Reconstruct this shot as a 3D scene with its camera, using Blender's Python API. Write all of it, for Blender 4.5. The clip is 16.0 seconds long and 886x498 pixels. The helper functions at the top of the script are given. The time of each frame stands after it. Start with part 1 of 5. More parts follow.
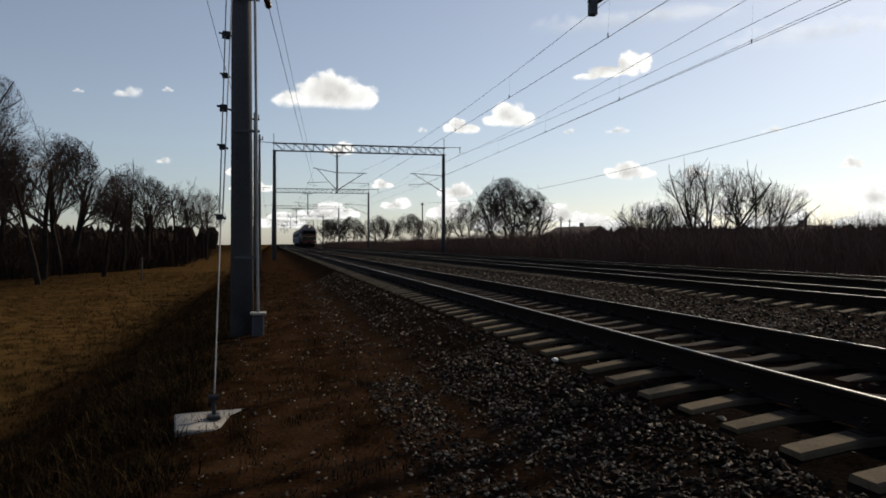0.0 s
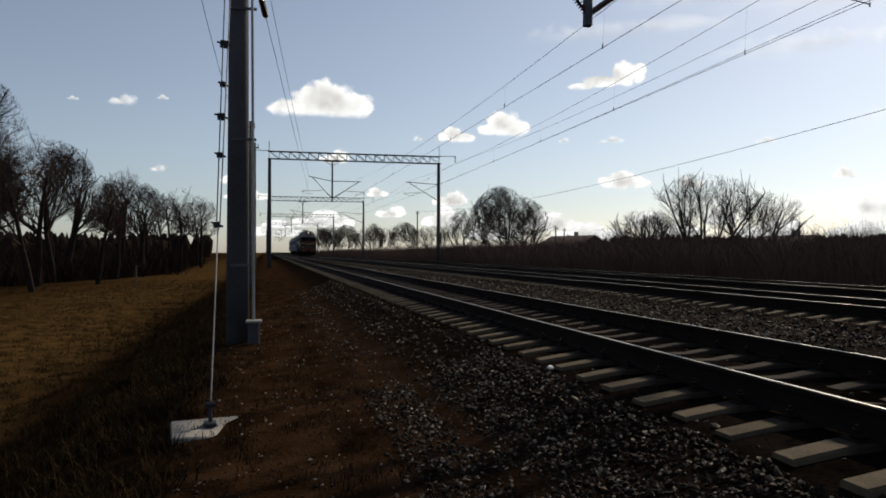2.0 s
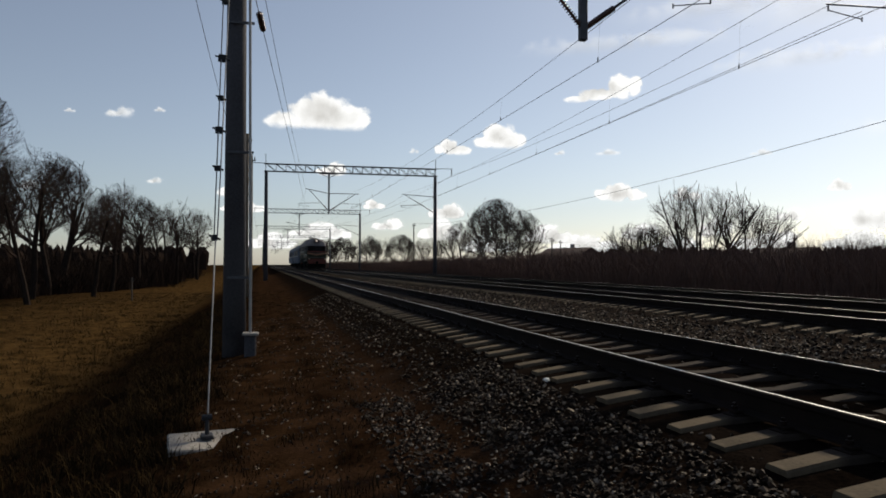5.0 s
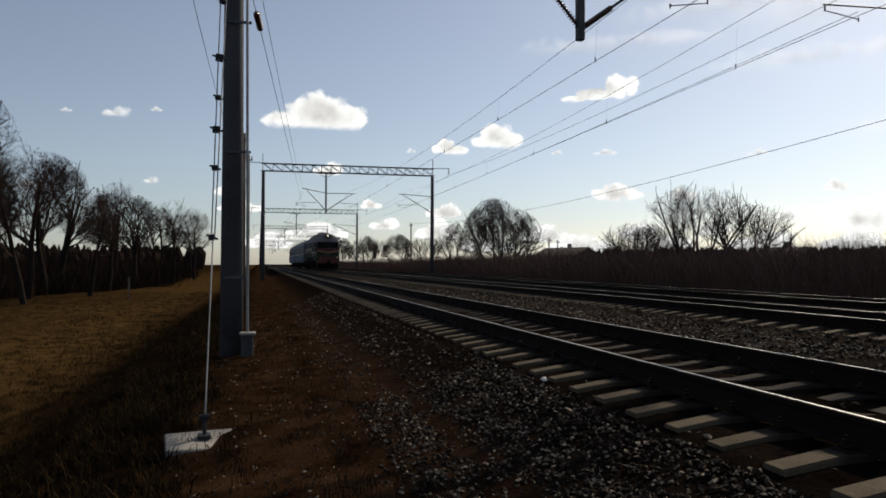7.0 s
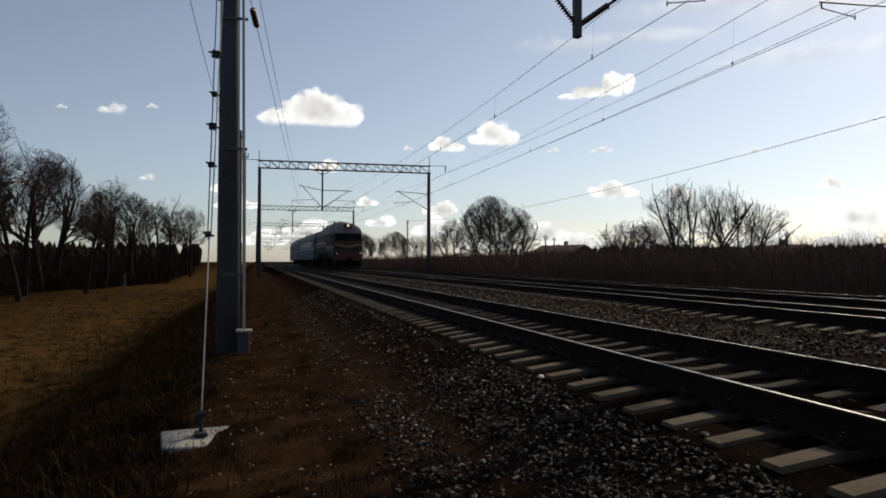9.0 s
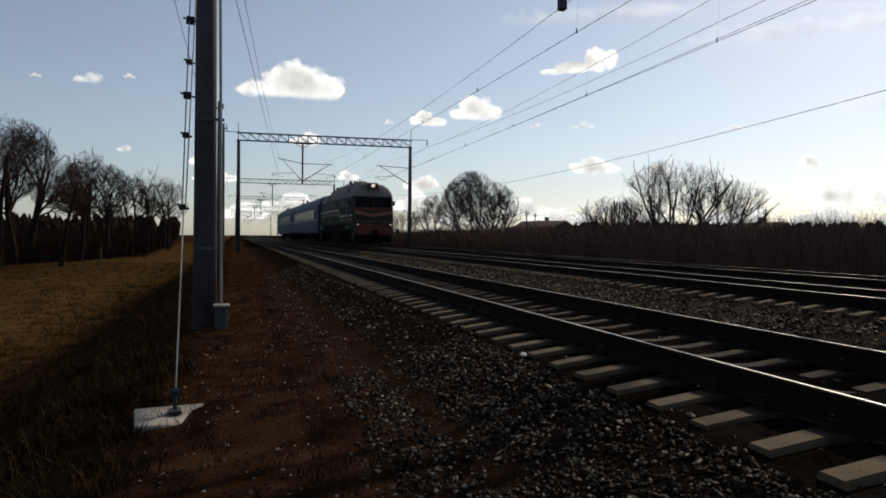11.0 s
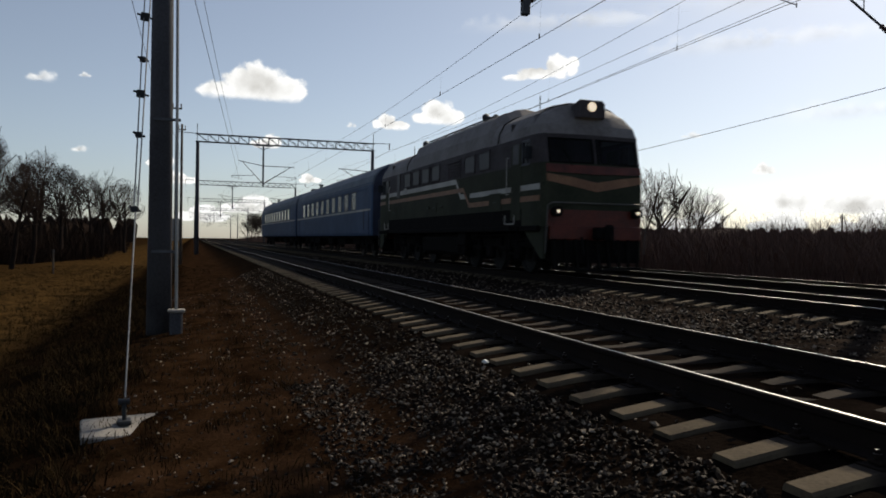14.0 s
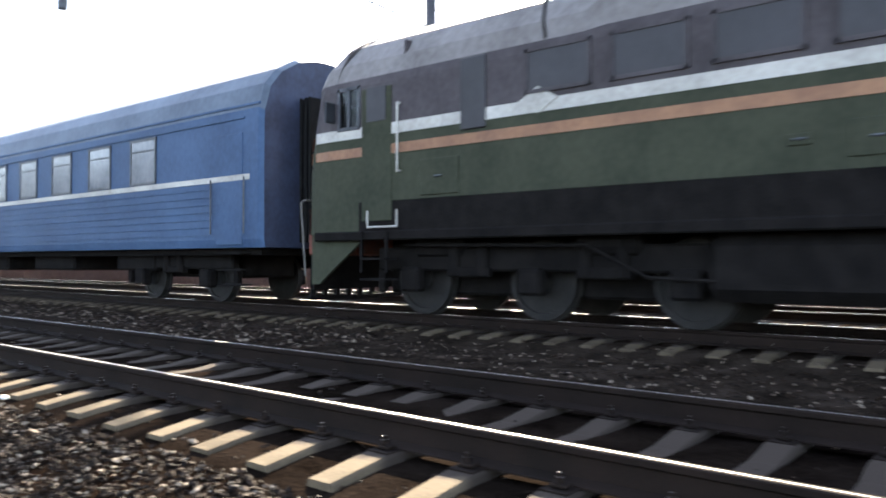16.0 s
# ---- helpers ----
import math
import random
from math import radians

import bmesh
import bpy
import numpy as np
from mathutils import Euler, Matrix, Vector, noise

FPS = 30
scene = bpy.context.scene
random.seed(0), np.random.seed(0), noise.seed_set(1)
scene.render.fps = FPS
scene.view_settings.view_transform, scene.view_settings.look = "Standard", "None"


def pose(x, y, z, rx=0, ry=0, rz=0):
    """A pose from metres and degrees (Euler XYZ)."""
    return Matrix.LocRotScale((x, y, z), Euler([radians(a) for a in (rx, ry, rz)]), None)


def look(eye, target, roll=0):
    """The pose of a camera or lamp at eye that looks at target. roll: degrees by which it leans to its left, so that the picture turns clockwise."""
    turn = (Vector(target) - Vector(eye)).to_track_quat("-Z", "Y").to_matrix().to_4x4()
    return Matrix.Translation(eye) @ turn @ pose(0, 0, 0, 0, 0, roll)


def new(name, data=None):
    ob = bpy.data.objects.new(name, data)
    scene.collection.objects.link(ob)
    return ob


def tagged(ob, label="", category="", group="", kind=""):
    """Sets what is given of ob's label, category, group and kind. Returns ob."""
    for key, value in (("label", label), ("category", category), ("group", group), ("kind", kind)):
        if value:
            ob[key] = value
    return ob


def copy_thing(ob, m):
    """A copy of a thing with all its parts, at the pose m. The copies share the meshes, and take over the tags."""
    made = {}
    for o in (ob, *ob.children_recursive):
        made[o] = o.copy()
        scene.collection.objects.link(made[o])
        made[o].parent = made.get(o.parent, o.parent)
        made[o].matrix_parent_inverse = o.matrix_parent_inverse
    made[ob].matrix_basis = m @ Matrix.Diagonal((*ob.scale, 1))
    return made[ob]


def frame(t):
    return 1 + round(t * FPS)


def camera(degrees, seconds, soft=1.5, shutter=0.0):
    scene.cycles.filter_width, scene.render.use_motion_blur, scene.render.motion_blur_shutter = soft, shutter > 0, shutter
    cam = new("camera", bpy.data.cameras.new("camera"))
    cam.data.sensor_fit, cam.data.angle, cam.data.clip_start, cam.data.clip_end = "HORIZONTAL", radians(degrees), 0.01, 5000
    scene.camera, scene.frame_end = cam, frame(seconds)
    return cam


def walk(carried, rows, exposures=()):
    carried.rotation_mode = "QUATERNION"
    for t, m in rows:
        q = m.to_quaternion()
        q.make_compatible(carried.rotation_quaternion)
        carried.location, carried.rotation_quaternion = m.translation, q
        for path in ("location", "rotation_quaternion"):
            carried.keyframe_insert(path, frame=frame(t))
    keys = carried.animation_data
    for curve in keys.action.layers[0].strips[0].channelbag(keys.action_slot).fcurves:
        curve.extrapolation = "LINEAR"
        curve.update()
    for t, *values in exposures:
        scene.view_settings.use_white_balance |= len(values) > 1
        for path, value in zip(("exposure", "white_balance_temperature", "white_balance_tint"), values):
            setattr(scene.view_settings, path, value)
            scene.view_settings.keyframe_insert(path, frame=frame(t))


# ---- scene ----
cam = camera(61.04, 16.0, soft=1.75, shutter=0.3)
PATH = [
    (0.0, pose(-0.001, -0.007, 0.855, 89.61, -0.00, -12.88)),
    (0.5, pose(-0.023, -0.042, 0.857, 89.74, 0.04, -13.00)),
    (1.0, pose(-0.016, -0.045, 0.856, 89.88, 0.01, -13.08)),
    (1.5, pose(-0.027, -0.050, 0.854, 90.04, -0.07, -13.18)),
    (2.0, pose(-0.028, -0.056, 0.852, 90.27, -0.17, -13.28)),
    (2.5, pose(-0.026, -0.076, 0.861, 90.55, -0.27, -13.32)),
    (3.0, pose(-0.028, -0.102, 0.866, 90.85, -0.27, -13.33)),
    (3.5, pose(-0.029, -0.103, 0.863, 91.09, -0.31, -13.37)),
    (4.0, pose(-0.034, -0.102, 0.860, 91.22, -0.24, -13.43)),
    (6.5, pose(-0.042, -0.101, 0.856, 91.18, -0.17, -13.70)),
    (7.0, pose(-0.045, -0.102, 0.856, 91.18, -0.16, -13.77)),
    (7.5, pose(-0.050, -0.109, 0.857, 91.18, -0.14, -13.84)),
    (8.0, pose(-0.049, -0.101, 0.855, 91.19, -0.15, -13.91)),
    (8.5, pose(-0.053, -0.101, 0.853, 91.18, -0.18, -13.99)),
    (9.0, pose(-0.048, -0.089, 0.855, 90.98, -0.20, -14.04)),
    (11.5, pose(-0.010, 0.105, 0.864, 88.94, -0.78, -16.02)),
    (12.0, pose(-0.014, 0.112, 0.868, 89.15, -0.89, -16.54)),
    (12.5, pose(-0.016, 0.125, 0.868, 89.24, -0.94, -17.06)),
    (13.0, pose(-0.008, 0.135, 0.868, 89.30, -0.92, -17.54)),
    (13.5, pose(0.011, 0.172, 0.869, 89.34, -0.96, -17.95)),
    (14.0, pose(0.032, 0.210, 0.868, 89.43, -0.94, -18.38)),
    (14.5, pose(0.048, 0.225, 0.862, 89.56, -0.91, -18.83)),
    (15.0, pose(0.064, 0.360, 0.862, 90.03, -0.50, -23.16)),
    (15.1, pose(0.072, 0.375, 0.860, 90.55, -0.45, -25.90)),
    (15.2, pose(0.085, 0.390, 0.862, 91.12, -0.47, -29.72)),
    (15.3, pose(0.094, 0.392, 0.865, 91.73, -0.50, -33.32)),
    (15.4, pose(0.100, 0.405, 0.858, 91.83, -0.42, -35.25)),
    (15.5, pose(0.108, 0.410, 0.850, 91.80, -0.36, -36.72)),
    (15.6, pose(0.100, 0.370, 0.852, 91.51, -0.20, -39.90)),
    (15.7, pose(0.090, 0.335, 0.860, 91.42, -0.18, -42.55)),
    (15.8, pose(0.089, 0.290, 0.863, 91.17, -0.18, -45.60)),
    (15.9, pose(0.115, 0.190, 0.866, 91.00, -0.10, -48.40)),
    (16.0, pose(0.150, 0.085, 0.867, 90.89, -0.02, -50.75)),
]
walk(cam, PATH, exposures=[(0.0, 0.0), (4.0, 0.0), (9.0, 0.0), (13.8, 0.0), (14.5, 0.3), (15.0, 0.68), (15.3, 0.68), (15.4, 1.0), (15.5, 1.75), (15.6, 2.45), (15.8, 3.1), (16.0, 3.5)])

# ---------------------------------------------------------------- sky and sun
SUN_AZ, SUN_EL = 52.5, 34.5
world = bpy.data.worlds.new("spring_sky")
scene.world = world
world.use_nodes = True
wn = world.node_tree.nodes
sky = wn.new("ShaderNodeTexSky")
sky.sky_type, sky.sun_disc = "NISHITA", False
sky.sun_elevation, sky.sun_rotation = radians(SUN_EL), radians(SUN_AZ)
sky.air_density, sky.dust_density, sky.ozone_density, sky.altitude = 1.0, 1.1, 2.6, 600
wn["Background"].inputs["Strength"].default_value = 0.09
thin = wn.new("ShaderNodeHueSaturation")
thin.inputs["Saturation"].default_value = 0.68
world.node_tree.links.new(sky.outputs[0], thin.inputs["Color"])
world.node_tree.links.new(thin.outputs[0], wn["Background"].inputs["Color"])

sun = new("sun", bpy.data.lights.new("sun", "SUN"))
sun.data.energy, sun.data.angle, sun.data.color = 4.1, radians(0.5), (1.0, 0.87, 0.68)
sd = Vector((math.sin(radians(SUN_AZ)) * math.cos(radians(SUN_EL)), math.cos(radians(SUN_AZ)) * math.cos(radians(SUN_EL)), math.sin(radians(SUN_EL))))
sun.matrix_world = look(sd * 60, (0, 0, 0))


# ---------------------------------------------------------------- materials
def mat(name, a, b=None, rough=0.8, metal=0.0, scale=4.0, fine=40.0, bump=0.2, dist=0.01, spec=0.3, vary=0.0):
    """Two colours mixed by coarse and fine noise, with a fine relief; vary: difference from object to object."""
    m = bpy.data.materials.new(name)
    m.use_nodes = True
    n, l = m.node_tree.nodes, m.node_tree.links
    p = n["Principled BSDF"]
    p.inputs["Roughness"].default_value, p.inputs["Metallic"].default_value = rough, metal
    p.inputs["Specular IOR Level"].default_value = spec
    b = b or tuple(c * 0.6 for c in a)
    co = n.new("ShaderNodeTexCoord")
    t1, t2 = n.new("ShaderNodeTexNoise"), n.new("ShaderNodeTexNoise")
    t1.inputs["Scale"].default_value, t2.inputs["Scale"].default_value = scale, fine
    t1.inputs["Detail"].default_value = 5
    for t in (t1, t2):
        l.new(co.outputs["Object"], t.inputs["Vector"])
    add = n.new("ShaderNodeMath")
    add.operation = "MULTIPLY_ADD"
    l.new(t2.outputs["Fac"], add.inputs[0])
    add.inputs[1].default_value = 0.5
    l.new(t1.outputs["Fac"], add.inputs[2])
    fac = add
    if vary:
        info = n.new("ShaderNodeObjectInfo")
        v = n.new("ShaderNodeMath")
        v.operation = "MULTIPLY_ADD"
        l.new(info.outputs["Random"], v.inputs[0])
        v.inputs[1].default_value = vary
        l.new(add.outputs[0], v.inputs[2])
        fac = v
    r = n.new("ShaderNodeValToRGB")
    r.color_ramp.elements[0].position, r.color_ramp.elements[1].position = 0.5, 1.0 + vary
    r.color_ramp.elements[0].color, r.color_ramp.elements[1].color = (*b, 1), (*a, 1)
    l.new(fac.outputs[0], r.inputs[0])
    l.new(r.outputs[0], p.inputs["Base Color"])
    if bump:
        bp = n.new("ShaderNodeBump")
        bp.inputs["Strength"].default_value, bp.inputs["Distance"].default_value = bump, dist
        l.new(t2.outputs["Fac"], bp.inputs["Height"])
        l.new(bp.outputs[0], p.inputs["Normal"])
    return m


def island_mat(name, cols, rough=1.0, spec=0.0, steps=False):
    """One colour for each separate piece of a joined mesh."""
    m = bpy.data.materials.new(name)
    m.use_nodes = True
    n, l = m.node_tree.nodes, m.node_tree.links
    p = n["Principled BSDF"]
    p.inputs["Roughness"].default_value, p.inputs["Specular IOR Level"].default_value = rough, spec
    g = n.new("ShaderNodeNewGeometry")
    r = n.new("ShaderNodeValToRGB")
    while len(r.color_ramp.elements) < len(cols):
        r.color_ramp.elements.new(0.5)
    if steps:
        r.color_ramp.interpolation = "CONSTANT"
    for i, c in enumerate(cols):
        r.color_ramp.elements[i].position = i / (len(cols) - 0.4) if steps else i / (len(cols) - 1)
        r.color_ramp.elements[i].color = (*c, 1)
    l.new(g.outputs["Random Per Island"], r.inputs[0])
    l.new(r.outputs[0], p.inputs["Base Color"])
    return m


def glow(name, col, strength):
    m = bpy.data.materials.new(name)
    m.use_nodes = True
    p = m.node_tree.nodes["Principled BSDF"]
    p.inputs["Base Color"].default_value = (*col, 1)
    p.inputs["Emission Color"].default_value, p.inputs["Emission Strength"].default_value = (*col, 1), strength
    return m


def glass(name, tint=(0.85, 0.9, 0.9), rough=0.03):
    m = bpy.data.materials.new(name)
    m.use_nodes = True
    n, l = m.node_tree.nodes, m.node_tree.links
    n.remove(n["Principled BSDF"])
    tr, gl, mx, fr = n.new("ShaderNodeBsdfTransparent"), n.new("ShaderNodeBsdfGlossy"), n.new("ShaderNodeMixShader"), n.new("ShaderNodeFresnel")
    tr.inputs[0].default_value = (*tint, 1)
    fr.inputs["IOR"].default_value = 1.25
    gl.inputs["Roughness"].default_value = rough
    l.new(fr.outputs[0], mx.inputs[0])
    l.new(tr.outputs[0], mx.inputs[1])
    l.new(gl.outputs[0], mx.inputs[2])
    l.new(mx.outputs[0], n["Material Output"].inputs["Surface"])
    return m


CONCRETE = mat("weathered_concrete", (0.3, 0.28, 0.25), (0.13, 0.12, 0.11), 0.9, scale=1.5, fine=30, bump=0.35)
POLE_CONC = mat("pole_concrete", (0.085, 0.085, 0.095), (0.04, 0.04, 0.045), 0.85, scale=0.8, fine=25, bump=0.3, spec=0.15)
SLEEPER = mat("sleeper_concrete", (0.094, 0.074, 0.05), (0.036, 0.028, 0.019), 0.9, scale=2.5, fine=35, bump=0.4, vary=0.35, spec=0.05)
RUST = mat("rusty_rail_side", (0.014, 0.009, 0.007), (0.007, 0.005, 0.004), 0.9, scale=3, fine=50, bump=0.3, spec=0.1)
BOLT = mat("worn_bolt_steel", (0.16, 0.15, 0.14), (0.08, 0.075, 0.07), 0.35, 0.8, scale=6, fine=40, bump=0.1)
POLISHED = mat("polished_rail_head", (0.62, 0.6, 0.57), (0.45, 0.43, 0.41), 0.4, 1.0, scale=2, fine=60, bump=0.05, dist=0.002)
STEEL = mat("galvanised_steel", (0.1, 0.105, 0.115), (0.05, 0.052, 0.058), 0.6, 0.4, scale=3, fine=30, bump=0.1)
DARKSTEEL = mat("dark_painted_steel", (0.025, 0.028, 0.033), (0.012, 0.013, 0.015), 0.6, 0.2, scale=3, fine=30, bump=0.1)
WIRE = mat("oxidised_copper_wire", (0.1, 0.1, 0.11), (0.06, 0.06, 0.065), 0.6, 0.5, bump=0)
PORCELAIN = mat("brown_porcelain", (0.09, 0.04, 0.03), (0.05, 0.025, 0.02), 0.25, scale=5, bump=0)
GALV = mat("pale_galvanised_pipe", (0.27, 0.27, 0.27), (0.15, 0.15, 0.15), 0.45, 0.6, scale=2, fine=20, bump=0.1)
BARK = mat("dark_bark", (0.035, 0.026, 0.022), (0.014, 0.011, 0.009), 0.95, scale=3, fine=25, bump=0.6, dist=0.02, spec=0.0)
TWIG = mat("bare_twigs", (0.045, 0.033, 0.028), (0.025, 0.018, 0.015), 0.95, scale=1, bump=0, spec=0.0)
SCRUB = island_mat("bare_scrub", [(0.085, 0.055, 0.046), (0.12, 0.078, 0.064), (0.095, 0.066, 0.054), (0.055, 0.038, 0.034)])
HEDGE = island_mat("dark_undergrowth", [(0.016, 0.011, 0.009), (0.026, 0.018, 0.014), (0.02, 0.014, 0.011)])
# dry grass colours at half brightness, the shade of the bank painted in
SHADED_GRASS = island_mat("shaded_bank_grass", [(0.026, 0.017, 0.008), (0.014, 0.009, 0.005), (0.04, 0.026, 0.012), (0.009, 0.007, 0.004)])
DRYGRASS = island_mat("dry_grass", [(0.05, 0.032, 0.013), (0.03, 0.02, 0.009), (0.08, 0.053, 0.024), (0.018, 0.014, 0.007)])
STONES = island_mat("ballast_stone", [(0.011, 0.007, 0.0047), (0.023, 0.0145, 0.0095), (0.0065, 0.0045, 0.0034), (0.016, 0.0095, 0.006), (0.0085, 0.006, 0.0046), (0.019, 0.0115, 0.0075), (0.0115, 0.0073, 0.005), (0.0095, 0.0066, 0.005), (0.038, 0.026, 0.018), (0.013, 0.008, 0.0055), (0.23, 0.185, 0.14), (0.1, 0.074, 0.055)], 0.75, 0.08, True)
WOOD = mat("grey_pole_wood", (0.12, 0.1, 0.08), (0.06, 0.05, 0.04), 0.9, scale=2, fine=30, bump=0.4)


def stain_and_shade_sleepers(m):
    """Oil and brake dust between the rails, with rail and train shadow painted in."""
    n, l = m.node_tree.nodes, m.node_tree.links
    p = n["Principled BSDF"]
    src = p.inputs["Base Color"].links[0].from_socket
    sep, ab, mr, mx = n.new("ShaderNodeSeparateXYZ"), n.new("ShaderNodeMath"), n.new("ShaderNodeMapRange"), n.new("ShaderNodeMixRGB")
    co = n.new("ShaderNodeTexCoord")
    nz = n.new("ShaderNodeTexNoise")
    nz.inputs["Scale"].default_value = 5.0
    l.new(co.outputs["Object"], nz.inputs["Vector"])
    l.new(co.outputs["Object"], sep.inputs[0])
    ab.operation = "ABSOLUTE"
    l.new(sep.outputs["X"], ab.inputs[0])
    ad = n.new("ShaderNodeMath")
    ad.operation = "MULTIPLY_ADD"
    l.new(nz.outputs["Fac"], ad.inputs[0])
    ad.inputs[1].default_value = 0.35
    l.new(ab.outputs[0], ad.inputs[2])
    # the dark colour runs past the rails, over the strip their shadow covers
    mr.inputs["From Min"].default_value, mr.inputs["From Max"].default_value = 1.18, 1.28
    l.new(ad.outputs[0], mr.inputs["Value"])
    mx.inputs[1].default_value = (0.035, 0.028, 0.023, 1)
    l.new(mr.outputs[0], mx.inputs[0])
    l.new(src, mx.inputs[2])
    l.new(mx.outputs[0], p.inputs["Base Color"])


stain_and_shade_sleepers(SLEEPER)


def ground_material():
    """Field grass, shade-darkened embankment and trackbed, trodden earth and ballast, mixed across the line with uneven
    edges.
    """
    m = bpy.data.materials.new("ground_cover")
    m.use_nodes = True
    n, l = m.node_tree.nodes, m.node_tree.links
    p = n["Principled BSDF"]
    p.inputs["Roughness"].default_value, p.inputs["Specular IOR Level"].default_value = 1.0, 0.0
    co = n.new("ShaderNodeTexCoord")
    sep = n.new("ShaderNodeSeparateXYZ")
    l.new(co.outputs["Object"], sep.inputs[0])
    big, mid, fine = (n.new("ShaderNodeTexNoise") for _ in range(3))
    for t, s in ((big, 0.35), (mid, 2.2), (fine, 28.0)):
        t.inputs["Scale"].default_value, t.inputs["Detail"].default_value = s, 6
        l.new(co.outputs["Object"], t.inputs["Vector"])

    def madd(a, k, c):
        q = n.new("ShaderNodeMath")
        q.operation = "MULTIPLY_ADD"
        l.new(a, q.inputs[0])
        q.inputs[1].default_value = k
        if isinstance(c, float):
            q.inputs[2].default_value = c
        else:
            l.new(c, q.inputs[2])
        return q.outputs[0]
    x = madd(mid.outputs["Fac"], 1.6, sep.outputs["X"])
    x = madd(big.outputs["Fac"], 1.2, x)
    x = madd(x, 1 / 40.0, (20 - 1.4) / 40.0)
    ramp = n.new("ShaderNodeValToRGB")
    # bank and trackbed stops are darkened with the shade of slope, rails and train
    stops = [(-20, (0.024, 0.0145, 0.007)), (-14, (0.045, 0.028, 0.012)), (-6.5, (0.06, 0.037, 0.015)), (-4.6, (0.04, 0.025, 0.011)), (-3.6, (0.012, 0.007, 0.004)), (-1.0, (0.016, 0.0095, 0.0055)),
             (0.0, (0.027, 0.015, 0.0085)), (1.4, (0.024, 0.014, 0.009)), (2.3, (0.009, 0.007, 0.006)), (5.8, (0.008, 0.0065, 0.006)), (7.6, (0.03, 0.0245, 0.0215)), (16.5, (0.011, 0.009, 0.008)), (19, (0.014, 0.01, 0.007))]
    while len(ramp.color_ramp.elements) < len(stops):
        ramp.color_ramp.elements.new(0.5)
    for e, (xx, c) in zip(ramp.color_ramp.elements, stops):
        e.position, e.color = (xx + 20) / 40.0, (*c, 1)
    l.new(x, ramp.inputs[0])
    mul = n.new("ShaderNodeMixRGB")
    mul.blend_type = "MULTIPLY"
    mul.inputs[0].default_value = 1.0
    r2 = n.new("ShaderNodeValToRGB")
    r2.color_ramp.elements[0].position, r2.color_ramp.elements[1].position = 0.3, 0.72
    r2.color_ramp.elements[0].color, r2.color_ramp.elements[1].color = (0.03, 0.028, 0.025, 1), (1.5, 1.4, 1.25, 1)
    mixn = madd(fine.outputs["Fac"], 0.5, mid.outputs["Fac"])
    l.new(madd(mixn, 0.7, 0.0), r2.inputs[0])
    l.new(ramp.outputs[0], mul.inputs[1])
    l.new(r2.outputs[0], mul.inputs[2])
    l.new(mul.outputs[0], p.inputs["Base Color"])
    bp = n.new("ShaderNodeBump")
    bp.inputs["Strength"].default_value, bp.inputs["Distance"].default_value = 0.7, 0.05
    l.new(mixn, bp.inputs["Height"])
    l.new(bp.outputs[0], p.inputs["Normal"])
    return m


GROUND = ground_material()


# ---------------------------------------------------------------- mesh helpers
def mesh_of(bm, name, mats, smooth=False):
    me = bpy.data.meshes.new(name)
    bm.normal_update()
    bm.to_mesh(me)
    bm.free()
    for mm in mats if isinstance(mats, (list, tuple)) else [mats]:
        me.materials.append(mm)
    if smooth:
        for q in me.polygons:
            q.use_smooth = True
    return me


def part(name, bm, material, parent=None, label="", smooth=False):
    me = bm if isinstance(bm, bpy.types.Mesh) else mesh_of(bm, name, material, smooth)
    ob = new(name, me)
    if parent:
        ob.parent = parent
    return tagged(ob, label)


def box(bm, cx, cy, cz, sx, sy, sz, bevel=0.0, rot=None):
    r = bmesh.ops.create_cube(bm, size=1.0)
    vs = r["verts"]
    for v in vs:
        v.co = Vector((v.co.x * sx, v.co.y * sy, v.co.z * sz))
    if bevel:
        es = list({e for v in vs for e in v.link_edges})
        out = bmesh.ops.bevel(bm, geom=es, offset=bevel, segments=1, affect="EDGES")
        vs = list({v for f in out["faces"] for v in f.verts} | {v for v in vs if v.is_valid})
    m = (rot or Matrix()).to_4x4()
    for v in vs:
        v.co = m @ v.co + Vector((cx, cy, cz))
    return bm


def bar(bm, p, q, r=0.03, n=6, r2=None, caps=True):
    """A round or square bar from p to q."""
    p, q = Vector(p), Vector(q)
    d = (q - p).normalized()
    u = d.orthogonal().normalized()
    if abs(d.z) < 0.999:
        u = d.cross(Vector((0, 0, 1))).normalized()
    w = d.cross(u)
    r2 = r if r2 is None else r2
    a, b = [], []
    for i in range(n):
        t = 2 * math.pi * (i + 0.5) / n
        o = u * math.cos(t) + w * math.sin(t)
        a.append(bm.verts.new(p + o * r))
        b.append(bm.verts.new(q + o * r2))
    for i in range(n):
        bm.faces.new((a[i], a[(i + 1) % n], b[(i + 1) % n], b[i]))
    if caps:
        bm.faces.new(a[::-1])
        bm.faces.new(b)
    return bm


def lathe(bm, p, q, profile, n=12):
    """A turned piece along p to q: rows of (distance from p, radius)."""
    p, q = Vector(p), Vector(q)
    d = (q - p).normalized()
    u = d.orthogonal().normalized()
    w = d.cross(u)
    rings = []
    for s, r in profile:
        rings.append([bm.verts.new(p + d * s + (u * math.cos(2 * math.pi * i / n) + w * math.sin(2 * math.pi * i / n)) * max(r, 0.001)) for i in range(n)])
    for a, b in zip(rings, rings[1:]):
        for i in range(n):
            bm.faces.new((a[i], a[(i + 1) % n], b[(i + 1) % n], b[i]))
    bm.faces.new(rings[0][::-1])
    bm.faces.new(rings[-1])
    return bm


